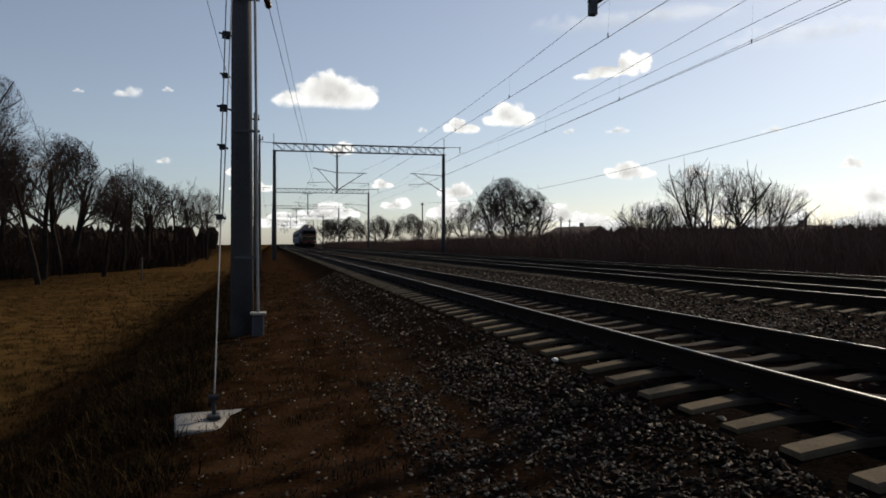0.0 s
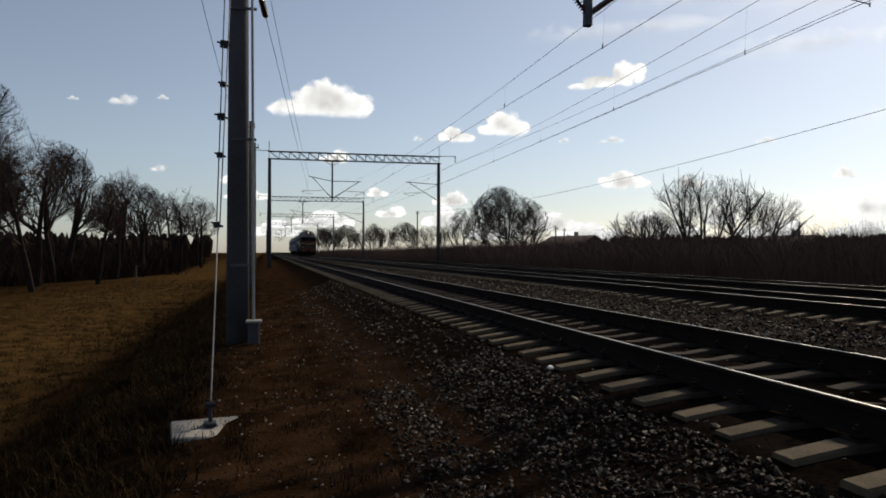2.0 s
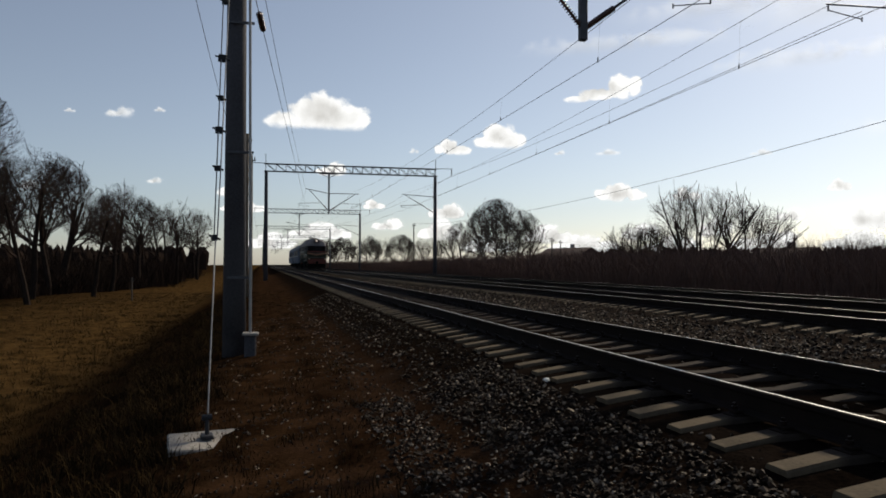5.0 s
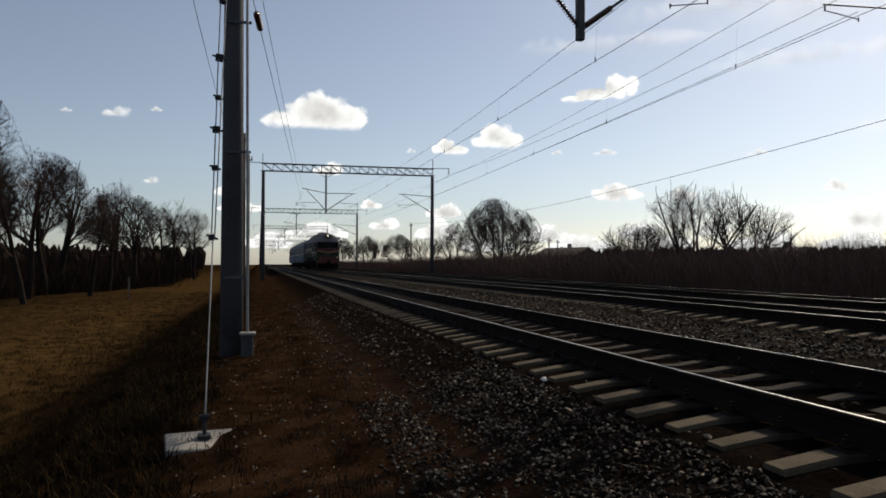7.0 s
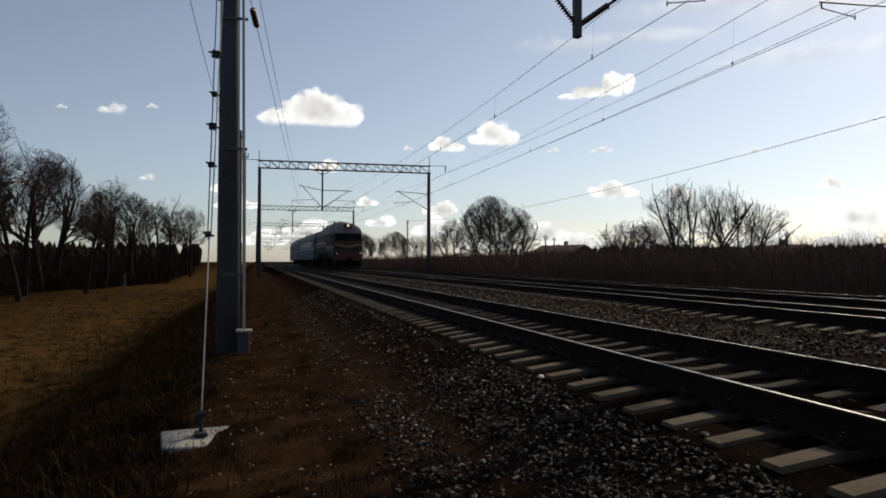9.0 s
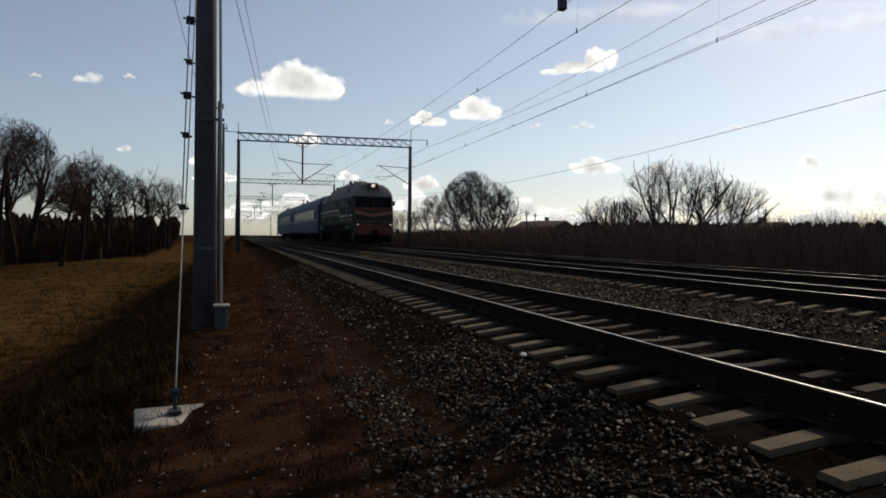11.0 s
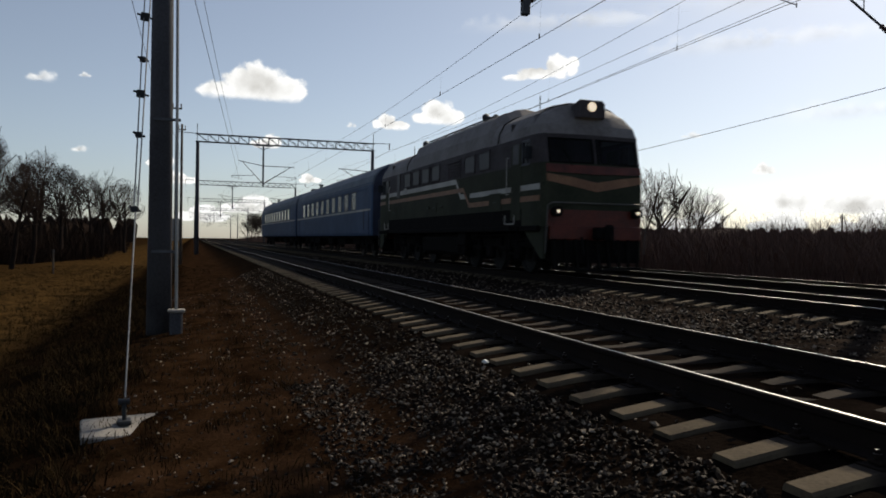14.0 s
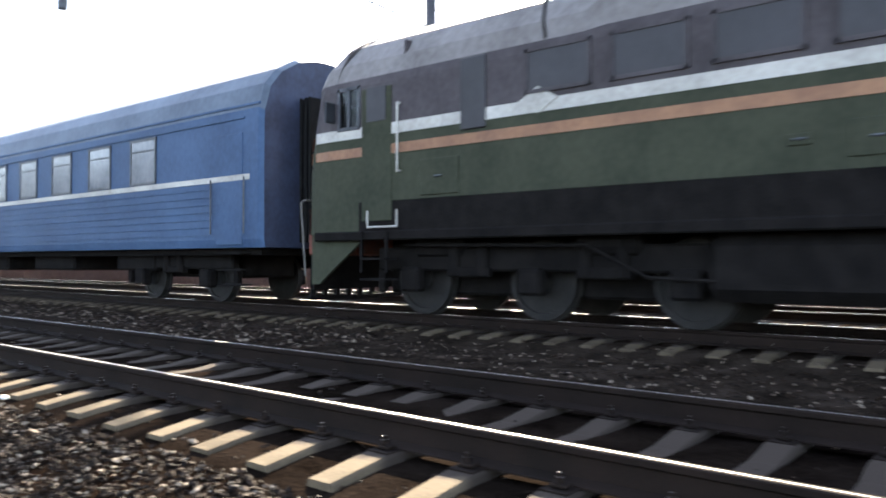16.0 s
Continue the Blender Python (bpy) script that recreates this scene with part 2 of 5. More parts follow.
def polyline(bm, pts, r, n=5):
    """A thin tube through many points."""
    rings = []
    for i, p in enumerate(pts):
        d = (Vector(pts[min(i + 1, len(pts) - 1)]) - Vector(pts[max(i - 1, 0)])).normalized()
        u = d.cross(Vector((0, 0, 1))) if abs(d.z) < 0.99 else d.orthogonal()
        u.normalize()
        w = d.cross(u)
        rings.append([bm.verts.new(Vector(p) + (u * math.cos(2 * math.pi * k / n) + w * math.sin(2 * math.pi * k / n)) * r) for k in range(n)])
    for a, b in zip(rings, rings[1:]):
        for k in range(n):
            bm.faces.new((a[k], a[(k + 1) % n], b[(k + 1) % n], b[k]))
    return bm


def B():
    return bmesh.new()


def empty(name, m=None):
    ob = new(name)
    if m is not None:
        ob.matrix_basis = m
    return ob


def smooth01(t):
    t = min(max(t, 0.0), 1.0)
    return t * t * (3 - 2 * t)


def interp(x, table):
    xs, ys = zip(*table)
    return float(np.interp(x, xs, ys))


# ---------------------------------------------------------------- plan of the line
T1, T3 = 4.09, 14.8
GAUGE = 1.59


def track2_x(y):
    """The second track swings away from the first as it nears the station."""
    return 8.15 + 2.15 * smooth01((150 - y) / 135.0)


def track1_x(y):
    return T1


def track3_x(y):
    return T3 - 2.3 * smooth01((y - 60) / 160.0)


PROFILE = [(-400, -3.2), (-60, -2.4), (-12, -2.15), (-4.4, -2.15), (-3.6, -2.05), (-1.7, -1.15), (-1.2, -0.98), (-0.5, -0.9), (0.5, -0.78), (1.6, -0.67), (2.0, -0.5), (2.4, -0.36), (2.66, -0.285), (2.85, -0.25), (3.05, -0.232), (3.2, -0.225), (5.1, -0.23), (5.6, -0.3),
           (6.2, -0.33), (8.7, -0.35), (9.02, -0.243), (11.8, -0.22), (12.4, -0.34), (13.3, -0.27), (16.4, -0.27), (17.4, -0.6), (20, -0.75), (60, -0.8), (400, -1.0)]


def ground_z(x, y):
    z = interp(x, PROFILE)
    soft = 0.05 if -1.2 < x < 2.2 or x > 17 else (0.13 if x <= -1.2 else 0.012)
    if -4.2 < x < -1.9:
        z += 0.16 * noise.noise((x * 1.4, y * 1.4, 7.0))
    return z + soft * (noise.noise((x * 0.7, y * 0.7, 0.0)) + 0.7 * noise.noise((x * 2.0, y * 2.0, 3.0)))


def build_ground():
    xs = sorted(set([-3000, -1500, -700, -400, -200, -120, -60, -40, -25, -18, -14] + [round(-12 + 0.3 * i, 2) for i in range(110)] + [22, 24, 27, 31, 36, 45, 60, 90, 140, 220, 400, 800, 1500, 3000]))
    ys = sorted(set([-3000, -1000, -300, -120, -60, -35, -22] + [round(-16 + 0.35 * i, 2) for i in range(150)] + [round(37 + 1.5 * i, 2) for i in range(60)] + [130, 140, 155, 175, 200, 240, 300, 400, 600, 1000, 1800, 3200]))
    verts = [(x, y, ground_z(x, y)) for y in ys for x in xs]
    w = len(xs)
    faces = [(j * w + i, j * w + i + 1, (j + 1) * w + i + 1, (j + 1) * w + i) for j in range(len(ys) - 1) for i in range(w - 1)]
    me = bpy.data.meshes.new("ground")
    me.from_pydata(verts, [], faces)
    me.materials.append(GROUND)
    for q in me.polygons:
        q.use_smooth = True
    return tagged(new("ground", me), "brown earth, dry grass field and dark railway ballast", "ground", kind="structure")


build_ground()


# ---------------------------------------------------------------- tracks
def sleeper_mesh():
    """A concrete sleeper along x, higher under the rails, narrower at the top."""
    bm = B()
    st = [(-1.38, -0.245), (-1.0, -0.19), (-0.95, -0.185), (-0.6, -0.185), (-0.3, -0.225), (0.3, -0.225), (0.6, -0.185), (0.95, -0.185), (1.0, -0.19), (1.38, -0.245)]
    rings = []
    for x, zt in st:
        rings.append([bm.verts.new((x, s * wd, z)) for s, wd, z in ((-1, 0.14, -0.42), (-1, 0.09, zt - 0.014), (-1, 0.078, zt), (1, 0.078, zt), (1, 0.09, zt - 0.014), (1, 0.14, -0.42))])
    for a, b in zip(rings, rings[1:]):
        for i in range(5):
            bm.faces.new((a[i], b[i], b[i + 1], a[i + 1]))
    bm.faces.new(rings[0])
    bm.faces.new(rings[-1][::-1])
    return mesh_of(bm, "sleeper", SLEEPER)


def clip_mesh():
    """Base plate, clamps and bolts of both rails on one sleeper."""
    bm = B()
    for s in (-1, 1):
        x = s * GAUGE / 2
        box(bm, x, 0, -0.183, 0.34, 0.15, 0.012)
        for k in (-1, 1):
            box(bm, x + k * 0.1, 0, -0.162, 0.07, 0.09, 0.022, 0.006)
            bar(bm, (x + k * 0.115, 0, -0.17), (x + k * 0.115, 0, -0.1), 0.012, 6)
            bar(bm, (x + k * 0.115, 0, -0.148), (x + k * 0.115, 0, -0.122), 0.022, 6)
    me = mesh_of(bm, "fastening", [RUST, BOLT])
    for q in me.polygons:
        q.material_index = 1 if q.center.z > -0.135 else 0
    return me


SLEEPER_ME, CLIP_ME = sleeper_mesh(), clip_mesh()
RAIL = [(-0.075, -0.178), (-0.075, -0.168), (-0.012, -0.145), (-0.009, -0.05), (-0.036, -0.035), (-0.0375, -0.008), (-0.03, -0.001), (-0.007, 0.0), (0.007, 0.0), (0.03, -0.001), (0.0375, -0.008), (0.036, -0.035), (0.009, -0.05), (0.012, -0.145), (0.075, -0.168), (0.075, -0.178)]


def rail_mesh(xf, side, ys, worn):
    bm = B()
    rings = []
    for y in ys:
        x0 = xf(y) + side * GAUGE / 2
        rings.append([bm.verts.new((x0 + px, y, pz)) for px, pz in RAIL])
    k = len(RAIL)
    for a, b in zip(rings, rings[1:]):
        for i in range(k):
            f = bm.faces.new((a[i], b[i], b[(i + 1) % k], a[(i + 1) % k]))
            f.material_index = 1 if i in worn else 0
    bm.faces.new(rings[0])
    bm.faces.new(rings[-1][::-1])
    return mesh_of(bm, "rail", [RUST, POLISHED])


def build_track(name, label, xf, near, far, spacing, phase, clips):
    tr = tagged(empty(name), label, "railway track", kind="structure")
    ys = [-60, -30, -15, 0, 15] + [20 + 5 * i for i in range(36)] + [220, 260, 330, 420, 600]
    for s in (-1, 1):
        part("rail", rail_mesh(xf, s, ys, (7,) if xf is track1_x else (7, 8)), None, tr)
    rest = B()
    y, i = near + phase, 0
    while y < 260:
        yaw = random.uniform(-0.6, 0.6)
        dx = random.uniform(-0.02, 0.02)
        if y < far:
            o = part("sleeper", SLEEPER_ME, None, tr)
            o.matrix_basis = pose(xf(y) + dx, y, random.uniform(-0.006, 0.006), 0, 0, yaw)
            if clips[0] < y < clips[1]:
                c = part("fastening", CLIP_ME, None, o)
        else:
            box(rest, xf(y) + dx, y, -0.3, 2.7, 0.24, 0.22)
        i += 1
        y = near + phase + spacing * i + random.uniform(-0.012, 0.012)
    tagged(part("far_sleepers", rest, SLEEPER, tr), kind="stuff")
    return tr


TRACK_1 = build_track("track_1", "railway track on pale concrete sleepers", track1_x, -13.80, 130, 0.54, 0.0, (-8, 25))
TRACK_2 = build_track("track_2", "railway track with bright rails on concrete sleepers", track2_x, -30, 90, 0.55, 0.2, (-8, 14))
TRACK_3 = build_track("track_3", "railway track with bright rails beside the scrub", track3_x, -30, 60, 0.58, 0.1, (0, 0))


# ---------------------------------------------------------------- overhead line
def conc_pole(bm, x, y, z0, z1, r0, r1, n=20):
    return lathe(bm, (x, y, z0), (x, y, z1), [(0, r0), ((z1 - z0) * 0.5, (r0 + r1) / 2), (z1 - z0 - 0.03, r1), (z1 - z0, r1 * 0.8)], n)


def insulator(bm, p, q, r=0.07, k=8):
    """A string of porcelain sheds from p to q."""
    p, q = Vector(p), Vector(q)
    L = (q - p).length
    prof = [(0, 0.02)]
    for i in range(k):
        s = L * (i + 0.2) / k
        prof += [(s, 0.03), (s + L * 0.25 / k, r), (s + L * 0.5 / k, r * 0.9), (s + L * 0.55 / k, 0.03)]
    prof += [(L, 0.02)]
    return lathe(bm, p, q, prof, 10)


def cantilever(g, x0, y, zfoot, ztop, x1, zt1, xwire, zc):
    """Arm, strut and steady arm of one support that reaches from x0 to x1."""
    s = 1 if x1 > x0 else -1
    bm = B()
    bar(bm, (x0, y, ztop), (x1, y, zt1), 0.035, 6)
    part("top_arm", bm, DARKSTEEL, g)
    bm = B()
    a, b = Vector((x0, y, zfoot)), Vector((x1 - s * 0.35, y, zt1 - 0.05))
    c = a + (b - a) * 0.28
    bar(bm, c, b, 0.032, 6)
    part("strut", bm, DARKSTEEL, g)
    bm = B()
    insulator(bm, a, c, 0.075, 14)
    part("insulator", bm, PORCELAIN, g, "brown porcelain insulator", True)
    zr = zc + 0.32
    bm = B()
    fx = x0 + (xwire - x0) * 0.42
    bar(bm, (fx, y, zr + 0.1), (xwire + s * 0.75, y, zr), 0.022, 6)
    bar(bm, (fx, y, zr + 0.1), (fx, y, zfoot + (zt1 - zfoot) * 0.42), 0.015, 5)
    part("register_arm", bm, DARKSTEEL, g)
    bm = B()
    bar(bm, (xwire + s * 0.7, y, zr - 0.02), (xwire + s * 0.7, y, zr - 0.16), 0.02, 6)
    bar(bm, (xwire + s * 0.7, y, zr - 0.14), (xwire - s * 0.25, y, zc + 0.04), 0.014, 5)
    bar(bm, (xwire - s * 0.25, y, zc + 0.09), (xwire - s * 0.25, y, zc - 0.02), 0.018, 5)
    part("steady_arm", bm, DARKSTEEL, g)


def gantry(y, xl, xr, xh, zb=10.2, hang=6.1):
    g = tagged(empty("catenary_gantry", pose(0, 0, 0)), "steel lattice gantry on two concrete posts, carrying contact wires", "gantry", "gantries over the tracks")
    for x in (xl, xr):
        bm = B()
        conc_pole(bm, x, y, ground_z(x, y) - 0.4, zb + 0.1, 0.225, 0.16, 20)
        part("post", bm, POLE_CONC, g, "", True)
    # lattice beam
    bm = B()
    zt, wd = zb + 0.8, 0.28
    for yy in (y - wd, y + wd):
        bar(bm, (xl - 0.2, yy, zb + 0.05), (xr + 0.2, yy, zb + 0.05), 0.05, 4)
        bar(bm, (xl - 0.2, yy, zt), (xr + 0.2, yy, zt), 0.05, 4)
        nb = 18
        for i in range(nb):
            xa, xb = xl + (xr - xl) * i / nb, xl + (xr - xl) * (i + 1) / nb
            bar(bm, (xa, yy, zt), (xb, yy, zb + 0.05), 0.03, 4)
            bar(bm, (xb, yy, zb + 0.05), (xb, yy, zt), 0.022, 4)
    for i in range(10):
        x = xl + (xr - xl) * i / 9
        bar(bm, (x, y - wd, zt), (x, y + wd, zt), 0.03, 4)
        bar(bm, (x, y - wd, zb + 0.05), (x, y + wd, zb + 0.05), 0.03, 4)
    part("lattice_beam", bm, DARKSTEEL, g)
    for x, s in ((xl, -1), (xr, 1)):
        bm = B()
        bar(bm, (x, y, zt + 0.05), (x + s * 1.9, y, zt + 0.1), 0.04, 4)
        bar(bm, (x + s * 0.05, y, zb), (x + s * 0.05, y, zt + 1.0), 0.035, 5)
        part("end_arm", bm, DARKSTEEL, g)
        bm = B()
        insulator(bm, (x + s * 1.8, y, zt + 0.05), (x + s * 1.8, y, zt - 0.55), 0.09, 5)
        part("insulator", bm, PORCELAIN, g, "brown porcelain insulator", True)
    # hanging post with arms to both tracks
    bm = B()
    box(bm, xh, y, (zb + hang) / 2, 0.17, 0.17, zb - hang, 0.02)
    box(bm, xh, y, zb - 0.02, 1.9, 0.5, 0.1)
    bar(bm, (xh - 0.7, y, zb - 0.1), (xh, y, zb - 0.45), 0.04, 4)
    bar(bm, (xh + 0.7, y, zb - 0.1), (xh, y, zb - 0.45), 0.04, 4)
    part("hanging_post", bm, STEEL, g)
    x1, x2, x3 = track1_x(y), track2_x(y), track3_x(y)
    cantilever(g, xh, y, hang + 0.25, 8.15, x1 + 0.1, 8.6, x1 + 0.2, 6.75)
    near = 1.0 if y < 20 else 0.0
    cantilever(g, xh, y, hang + 0.25, 8.15, x2 + 0.3 - near * 0.9, 8.15 - near * 0.2, x2 - 0.15 - near, 6.75 - near * 0.1)
    cantilever(g, xr, y, hang + 0.2, 8.05, min(x3 - 0.5, xr - 2.5) - near, 8.25, x3 + 0.1 - near * 1.2, 6.75)
    return g


GANTRY_Y = [15.0, 77.6, 140.5, 204.0, 267.0, 330.0, 393.0]
SPANS = []
for gy in [-47.0] + GANTRY_Y:
    gl = -0.55 + 0.014 * (gy - 15) if gy < 90 else 0.4
    gr = 17.8
    gh = 6.6 if gy > 20 else 6.72
    SPANS.append((gy, gl, gr))
    gantry(gy, gl, gr, gh, hang=6.1 if gy > 20 else 5.74)


def wire(name, label, pts, r):
    return tagged(part(name, polyline(B(), pts, r, 5), WIRE, None, label), category="wire", group="overhead wires")


def sag(p, q, drop, n=14):
    p, q = Vector(p), Vector(q)
    return [p.lerp(q, i / n) - Vector((0, 0, 4 * drop * (i / n) * (1 - i / n))) for i in range(n + 1)]


# stagger of the contact wire from the middle of its track, near the first gantry and further on
for xf, stag, off, low, first in ((track1_x, 0.2, 0.2, 0.0, 1), (track2_x, -1.12, -0.15, 0.6, 0), (track3_x, -1.16, 0.1, 0.15, 0)):
    mess, cont = [], []
    drops = B()

    def held(y):
        o = stag if y < 20 else off
        return [Vector((xf(y) + o * 0.95, y, 8.45 - (low if y < 20 else 0.0))), Vector((xf(y) + o, y, 6.63 if stag < -1.1 and y < 20 and xf is track2_x else 6.75))]
    for i, ((ya, *_), (yb, *_)) in enumerate(zip(SPANS, SPANS[1:])):
        pa, pb = held(ya), held(yb)
        if first and i == 0:
            continue
        if first and i == 1:
            # the wires of the first track end here, anchored at the post
            pa = [Vector((-0.4, 15.1, 8.0)), Vector((-0.42, 15.1, 7.0))]
        m = sag(pa[0], pb[0], 0.35 if first and i == 1 else 0.7)
        c = sag(pa[1], pb[1], 0.03)
        mess += m[:-1]
        cont += c[:-1]
        for k in range(1, 14, 2):
            if first and i == 1:
                break
            bar(drops, m[k], c[k], 0.0022, 3, caps=False)
            if yb < 90:
                bar(drops, c[k] + Vector((0, 0, -0.03)), c[k] + Vector((0, 0, 0.12)), 0.02, 4)
        if first and i == 1:
            u = (c[-1] - c[0]).normalized()
            bm = B()
            insulator(bm, c[0] + u * 3.6, c[0] + u * 4.9, 0.085, 6)
            tagged(part("line_insulator", bm, PORCELAIN, None, "dark insulator string in the anchored contact wire", True), category="insulator")
    wire("messenger_wire", "thin messenger wire slung between the gantries", mess, 0.008)
    wire("contact_wire", "straight contact wire above the track", cont, 0.009)
    tagged(part("dropper_wires", drops, WIRE, None, "short dropper wires between messenger and contact wire"), category="wire", kind="stuff")
for side in (0, 1):
    pts = []
    for (ya, la, ra), (yb, lb, rb) in zip(SPANS, SPANS[1:]):
        xa, xb = (la - 1.8, lb - 1.8) if side == 0 else (ra + 1.8, rb + 1.8)
        pts += sag((xa, ya, 10.4), (xb, yb, 10.4), 1.6 if side == 0 else 0.55)[:-1]
    wire("feeder_wire", "feeder wire hung from the ends of the gantries", pts, 0.011)
wire("feeder_wire", "second slack wire close beside the contact wire", sag((13.95, 15.0, 6.98), (14.95, 77.6, 6.9), 0.12, 16), 0.008)


wire("feeder_wire", "slack wire on separate poles beside the scrub", sag((22.0, -5.0, 7.6), (22.0, 110.0, 7.0), 1.8, 24), 0.013)

# ---------------------------------------------------------------- the near post's guy and foot
def guy_anchor():
    ax, ay = -0.57, 7.7
    az = -0.925
    t = tagged(empty("guy_anchor", pose(ax, ay, az, 1.5, -1, 7)), "pale concrete anchor slab with a steel eye, lying on earth", "anchor slab")
    bm = B()
    box(bm, 0, 0, 0.01, 0.7, 0.68, 0.09, 0.014)
    for v in bm.verts:
        v.co.z += 0.012 * noise.noise(v.co * 3.0) - (0.03 if v.co.x > 0.3 and v.co.y < 0 else 0.0)
        v.co.x -= 0.07 if v.co.x > 0.3 and v.co.y < 0 else 0.0
    part("slab", bm, CONCRETE, t)
    bm = B()
    box(bm, 0.02, 0, 0.08, 0.12, 0.16, 0.04, 0.01)
    bar(bm, (0.02, 0, 0.06), (0.02, 0.03, 0.26), 0.022, 8)
    bar(bm, (-0.03, 0.03, 0.26), (0.07, 0.03, 0.26), 0.03, 8)
    part("eye_bolt", bm, DARKSTEEL, t)
    g = tagged(empty("guy_wire"), "twin steel guy rods with clamps from the slab to the post", "guy wire")
    p, q = Vector((ax + 0.02, ay + 0.03, az + 0.3)), Vector((-0.6, 14.75, 10.0))
    side = Vector((0.045, 0, 0))
    m = p.lerp(q, 0.17)
    bm = B()
    bar(bm, p, m, 0.009, 6)
    part("rod", bm, GALV, g)
    for s in (-1, 1):
        bm = B()
        bar(bm, m + side * s * 0.4, q + side * s * 1.6, 0.009, 6)
        part("rod", bm, GALV, g)
    for f, k in ((0.168, 1.0), (0.25, 1.0), (0.3, 1.3), (0.345, 1.0), (0.405, 1.5), (0.5, 1.2), (0.68, 1.4), (0.72, 1.0)):
        bm = B()
        c = p.lerp(q, f)
        box(bm, c.x - 0.015, c.y, c.z, 0.075 * k, 0.05, 0.07 * k, 0.01, Euler((0, 0.3 * (k - 1.2), 0)).to_matrix())
        bar(bm, c + Vector((-0.075 * k, 0, 0.03)), c + Vector((0.055 * k, 0, -0.02)), 0.013, 6)
        part("clamp", bm, DARKSTEEL, g)
    f = tagged(empty("cable_pipe"), "pale galvanised cable pipe on a concrete stub beside the post", "pipe")
    zx = -0.24
    bm = B()
    box(bm, zx, 14.5, -0.77, 0.22, 0.22, 0.6, 0.03)
    part("stub", bm, POLE_CONC, f)
    bm = B()
    box(bm, zx, 14.5, -0.45, 0.3, 0.3, 0.05, 0.015)
    part("cap", bm, CONCRETE, f, "pale concrete cap")
    bm = B()
    bar(bm, (zx, 14.5, -0.46), (zx - 0.09, 14.7, 10.0), 0.028, 8)
    part("pipe", bm, GALV, f)
    for z in (0.6, 3.0, 5.5, 8.0):
        bm = B()
        box(bm, -0.45, 14.76, z, 0.48, 0.03, 0.05)
        part("strap", bm, STEEL, f)


guy_anchor()


def thin_pole(x, y, h, r, label):
    t = tagged(empty("utility_pole", pose(x, y, ground_z(x, y) - 0.1)), label, "pole")
    bm = B()
    lathe(bm, (0, 0, 0), (0, 0, h), [(0, r), (h * 0.6, r * 0.85), (h, r * 0.7)], 10)
    part("shaft", bm, WOOD, t, smooth=True)
    bm = B()
    box(bm, 0, 0, h - 0.35, 0.5, 0.06, 0.08)
    bar(bm, (-0.2, 0, h - 0.3), (-0.2, 0, h - 0.1), 0.03, 6)
    bar(bm, (0.2, 0, h - 0.3), (0.2, 0, h - 0.1), 0.03, 6)
    part("crossarm", bm, WOOD, t)
    return t


thin_pole(22.0, -5.0, 8.5, 0.12, "wooden line pole with crossarm beside scrub")
thin_pole(22.0, 110.0, 7.9, 0.12, "wooden line pole with crossarm beside scrub")
thin_pole(-0.85, 42, 9.0, 0.1, "slim weathered wooden pole with small crossarm")
thin_pole(-0.75, 52, 9.2, 0.1, "slim weathered wooden pole with small crossarm")


# ---------------------------------------------------------------- train
GREEN = mat("dark_green_loco_paint", (0.044, 0.047, 0.031), (0.024, 0.027, 0.018), 0.7, scale=1.2, fine=12, bump=0.08, spec=0.08)
UPPER = mat("grey_green_upper_paint", (0.075, 0.066, 0.07), (0.04, 0.035, 0.037), 0.7, scale=1.2, fine=12, bump=0.08, spec=0.08)
ROOFGREY = mat("dusty_roof_paint", (0.2, 0.185, 0.18), (0.1, 0.09, 0.085), 0.6, scale=0.8, fine=9, bump=0.1, spec=0.15)
CREAM = mat("cream_stripe_paint", (0.46, 0.44, 0.4), (0.24, 0.225, 0.2), 0.5, scale=1.1, fine=16, bump=0.05)
ORANGE = mat("orange_stripe_paint", (0.24, 0.12, 0.06), (0.14, 0.065, 0.035), 0.5, scale=2, fine=14, bump=0.05)
REDP = mat("red_front_paint", (0.12, 0.022, 0.012), (0.05, 0.011, 0.008), 0.5, scale=2, fine=14, bump=0.05)
UNDER = mat("sooty_running_gear", (0.012, 0.0105, 0.01), (0.005, 0.0045, 0.0045), 0.9, scale=4, fine=30, bump=0.3, spec=0.05)
BLUE = mat("blue_coach_paint", (0.05, 0.088, 0.16), (0.028, 0.052, 0.102), 0.55, scale=0.9, fine=10, bump=0.1, spec=0.12)
COACHROOF = mat("grey_coach_roof", (0.1, 0.125, 0.16), (0.055, 0.07, 0.095), 0.6, scale=0.8, fine=8, bump=0.1, spec=0.2)
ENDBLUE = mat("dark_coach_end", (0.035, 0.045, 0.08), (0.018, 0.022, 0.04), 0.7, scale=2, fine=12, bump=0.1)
RUBBER = mat("black_rubber", (0.012, 0.012, 0.012), (0.006, 0.006, 0.006), 0.95, scale=5, bump=0.1, spec=0.1)
PANE = mat("dusty_dark_window", (0.16, 0.17, 0.19), (0.08, 0.085, 0.1), 0.12, scale=1.5, fine=9, bump=0.02, spec=0.6)
DARKPANE = mat("grimy_engine_room_glass", (0.026, 0.024, 0.028), (0.013, 0.012, 0.014), 0.45, scale=1.5, fine=9, bump=0.02, spec=0.3)
GLASS = glass("cab_glass", (0.5, 0.52, 0.52))
RAILPAINT = mat("grimy_rail_paint", (0.12, 0.11, 0.1), (0.06, 0.055, 0.05), 0.6, scale=4, fine=20, bump=0.1)
LAMP = glow("lit_lamp", (1.0, 0.82, 0.6), 0.75)
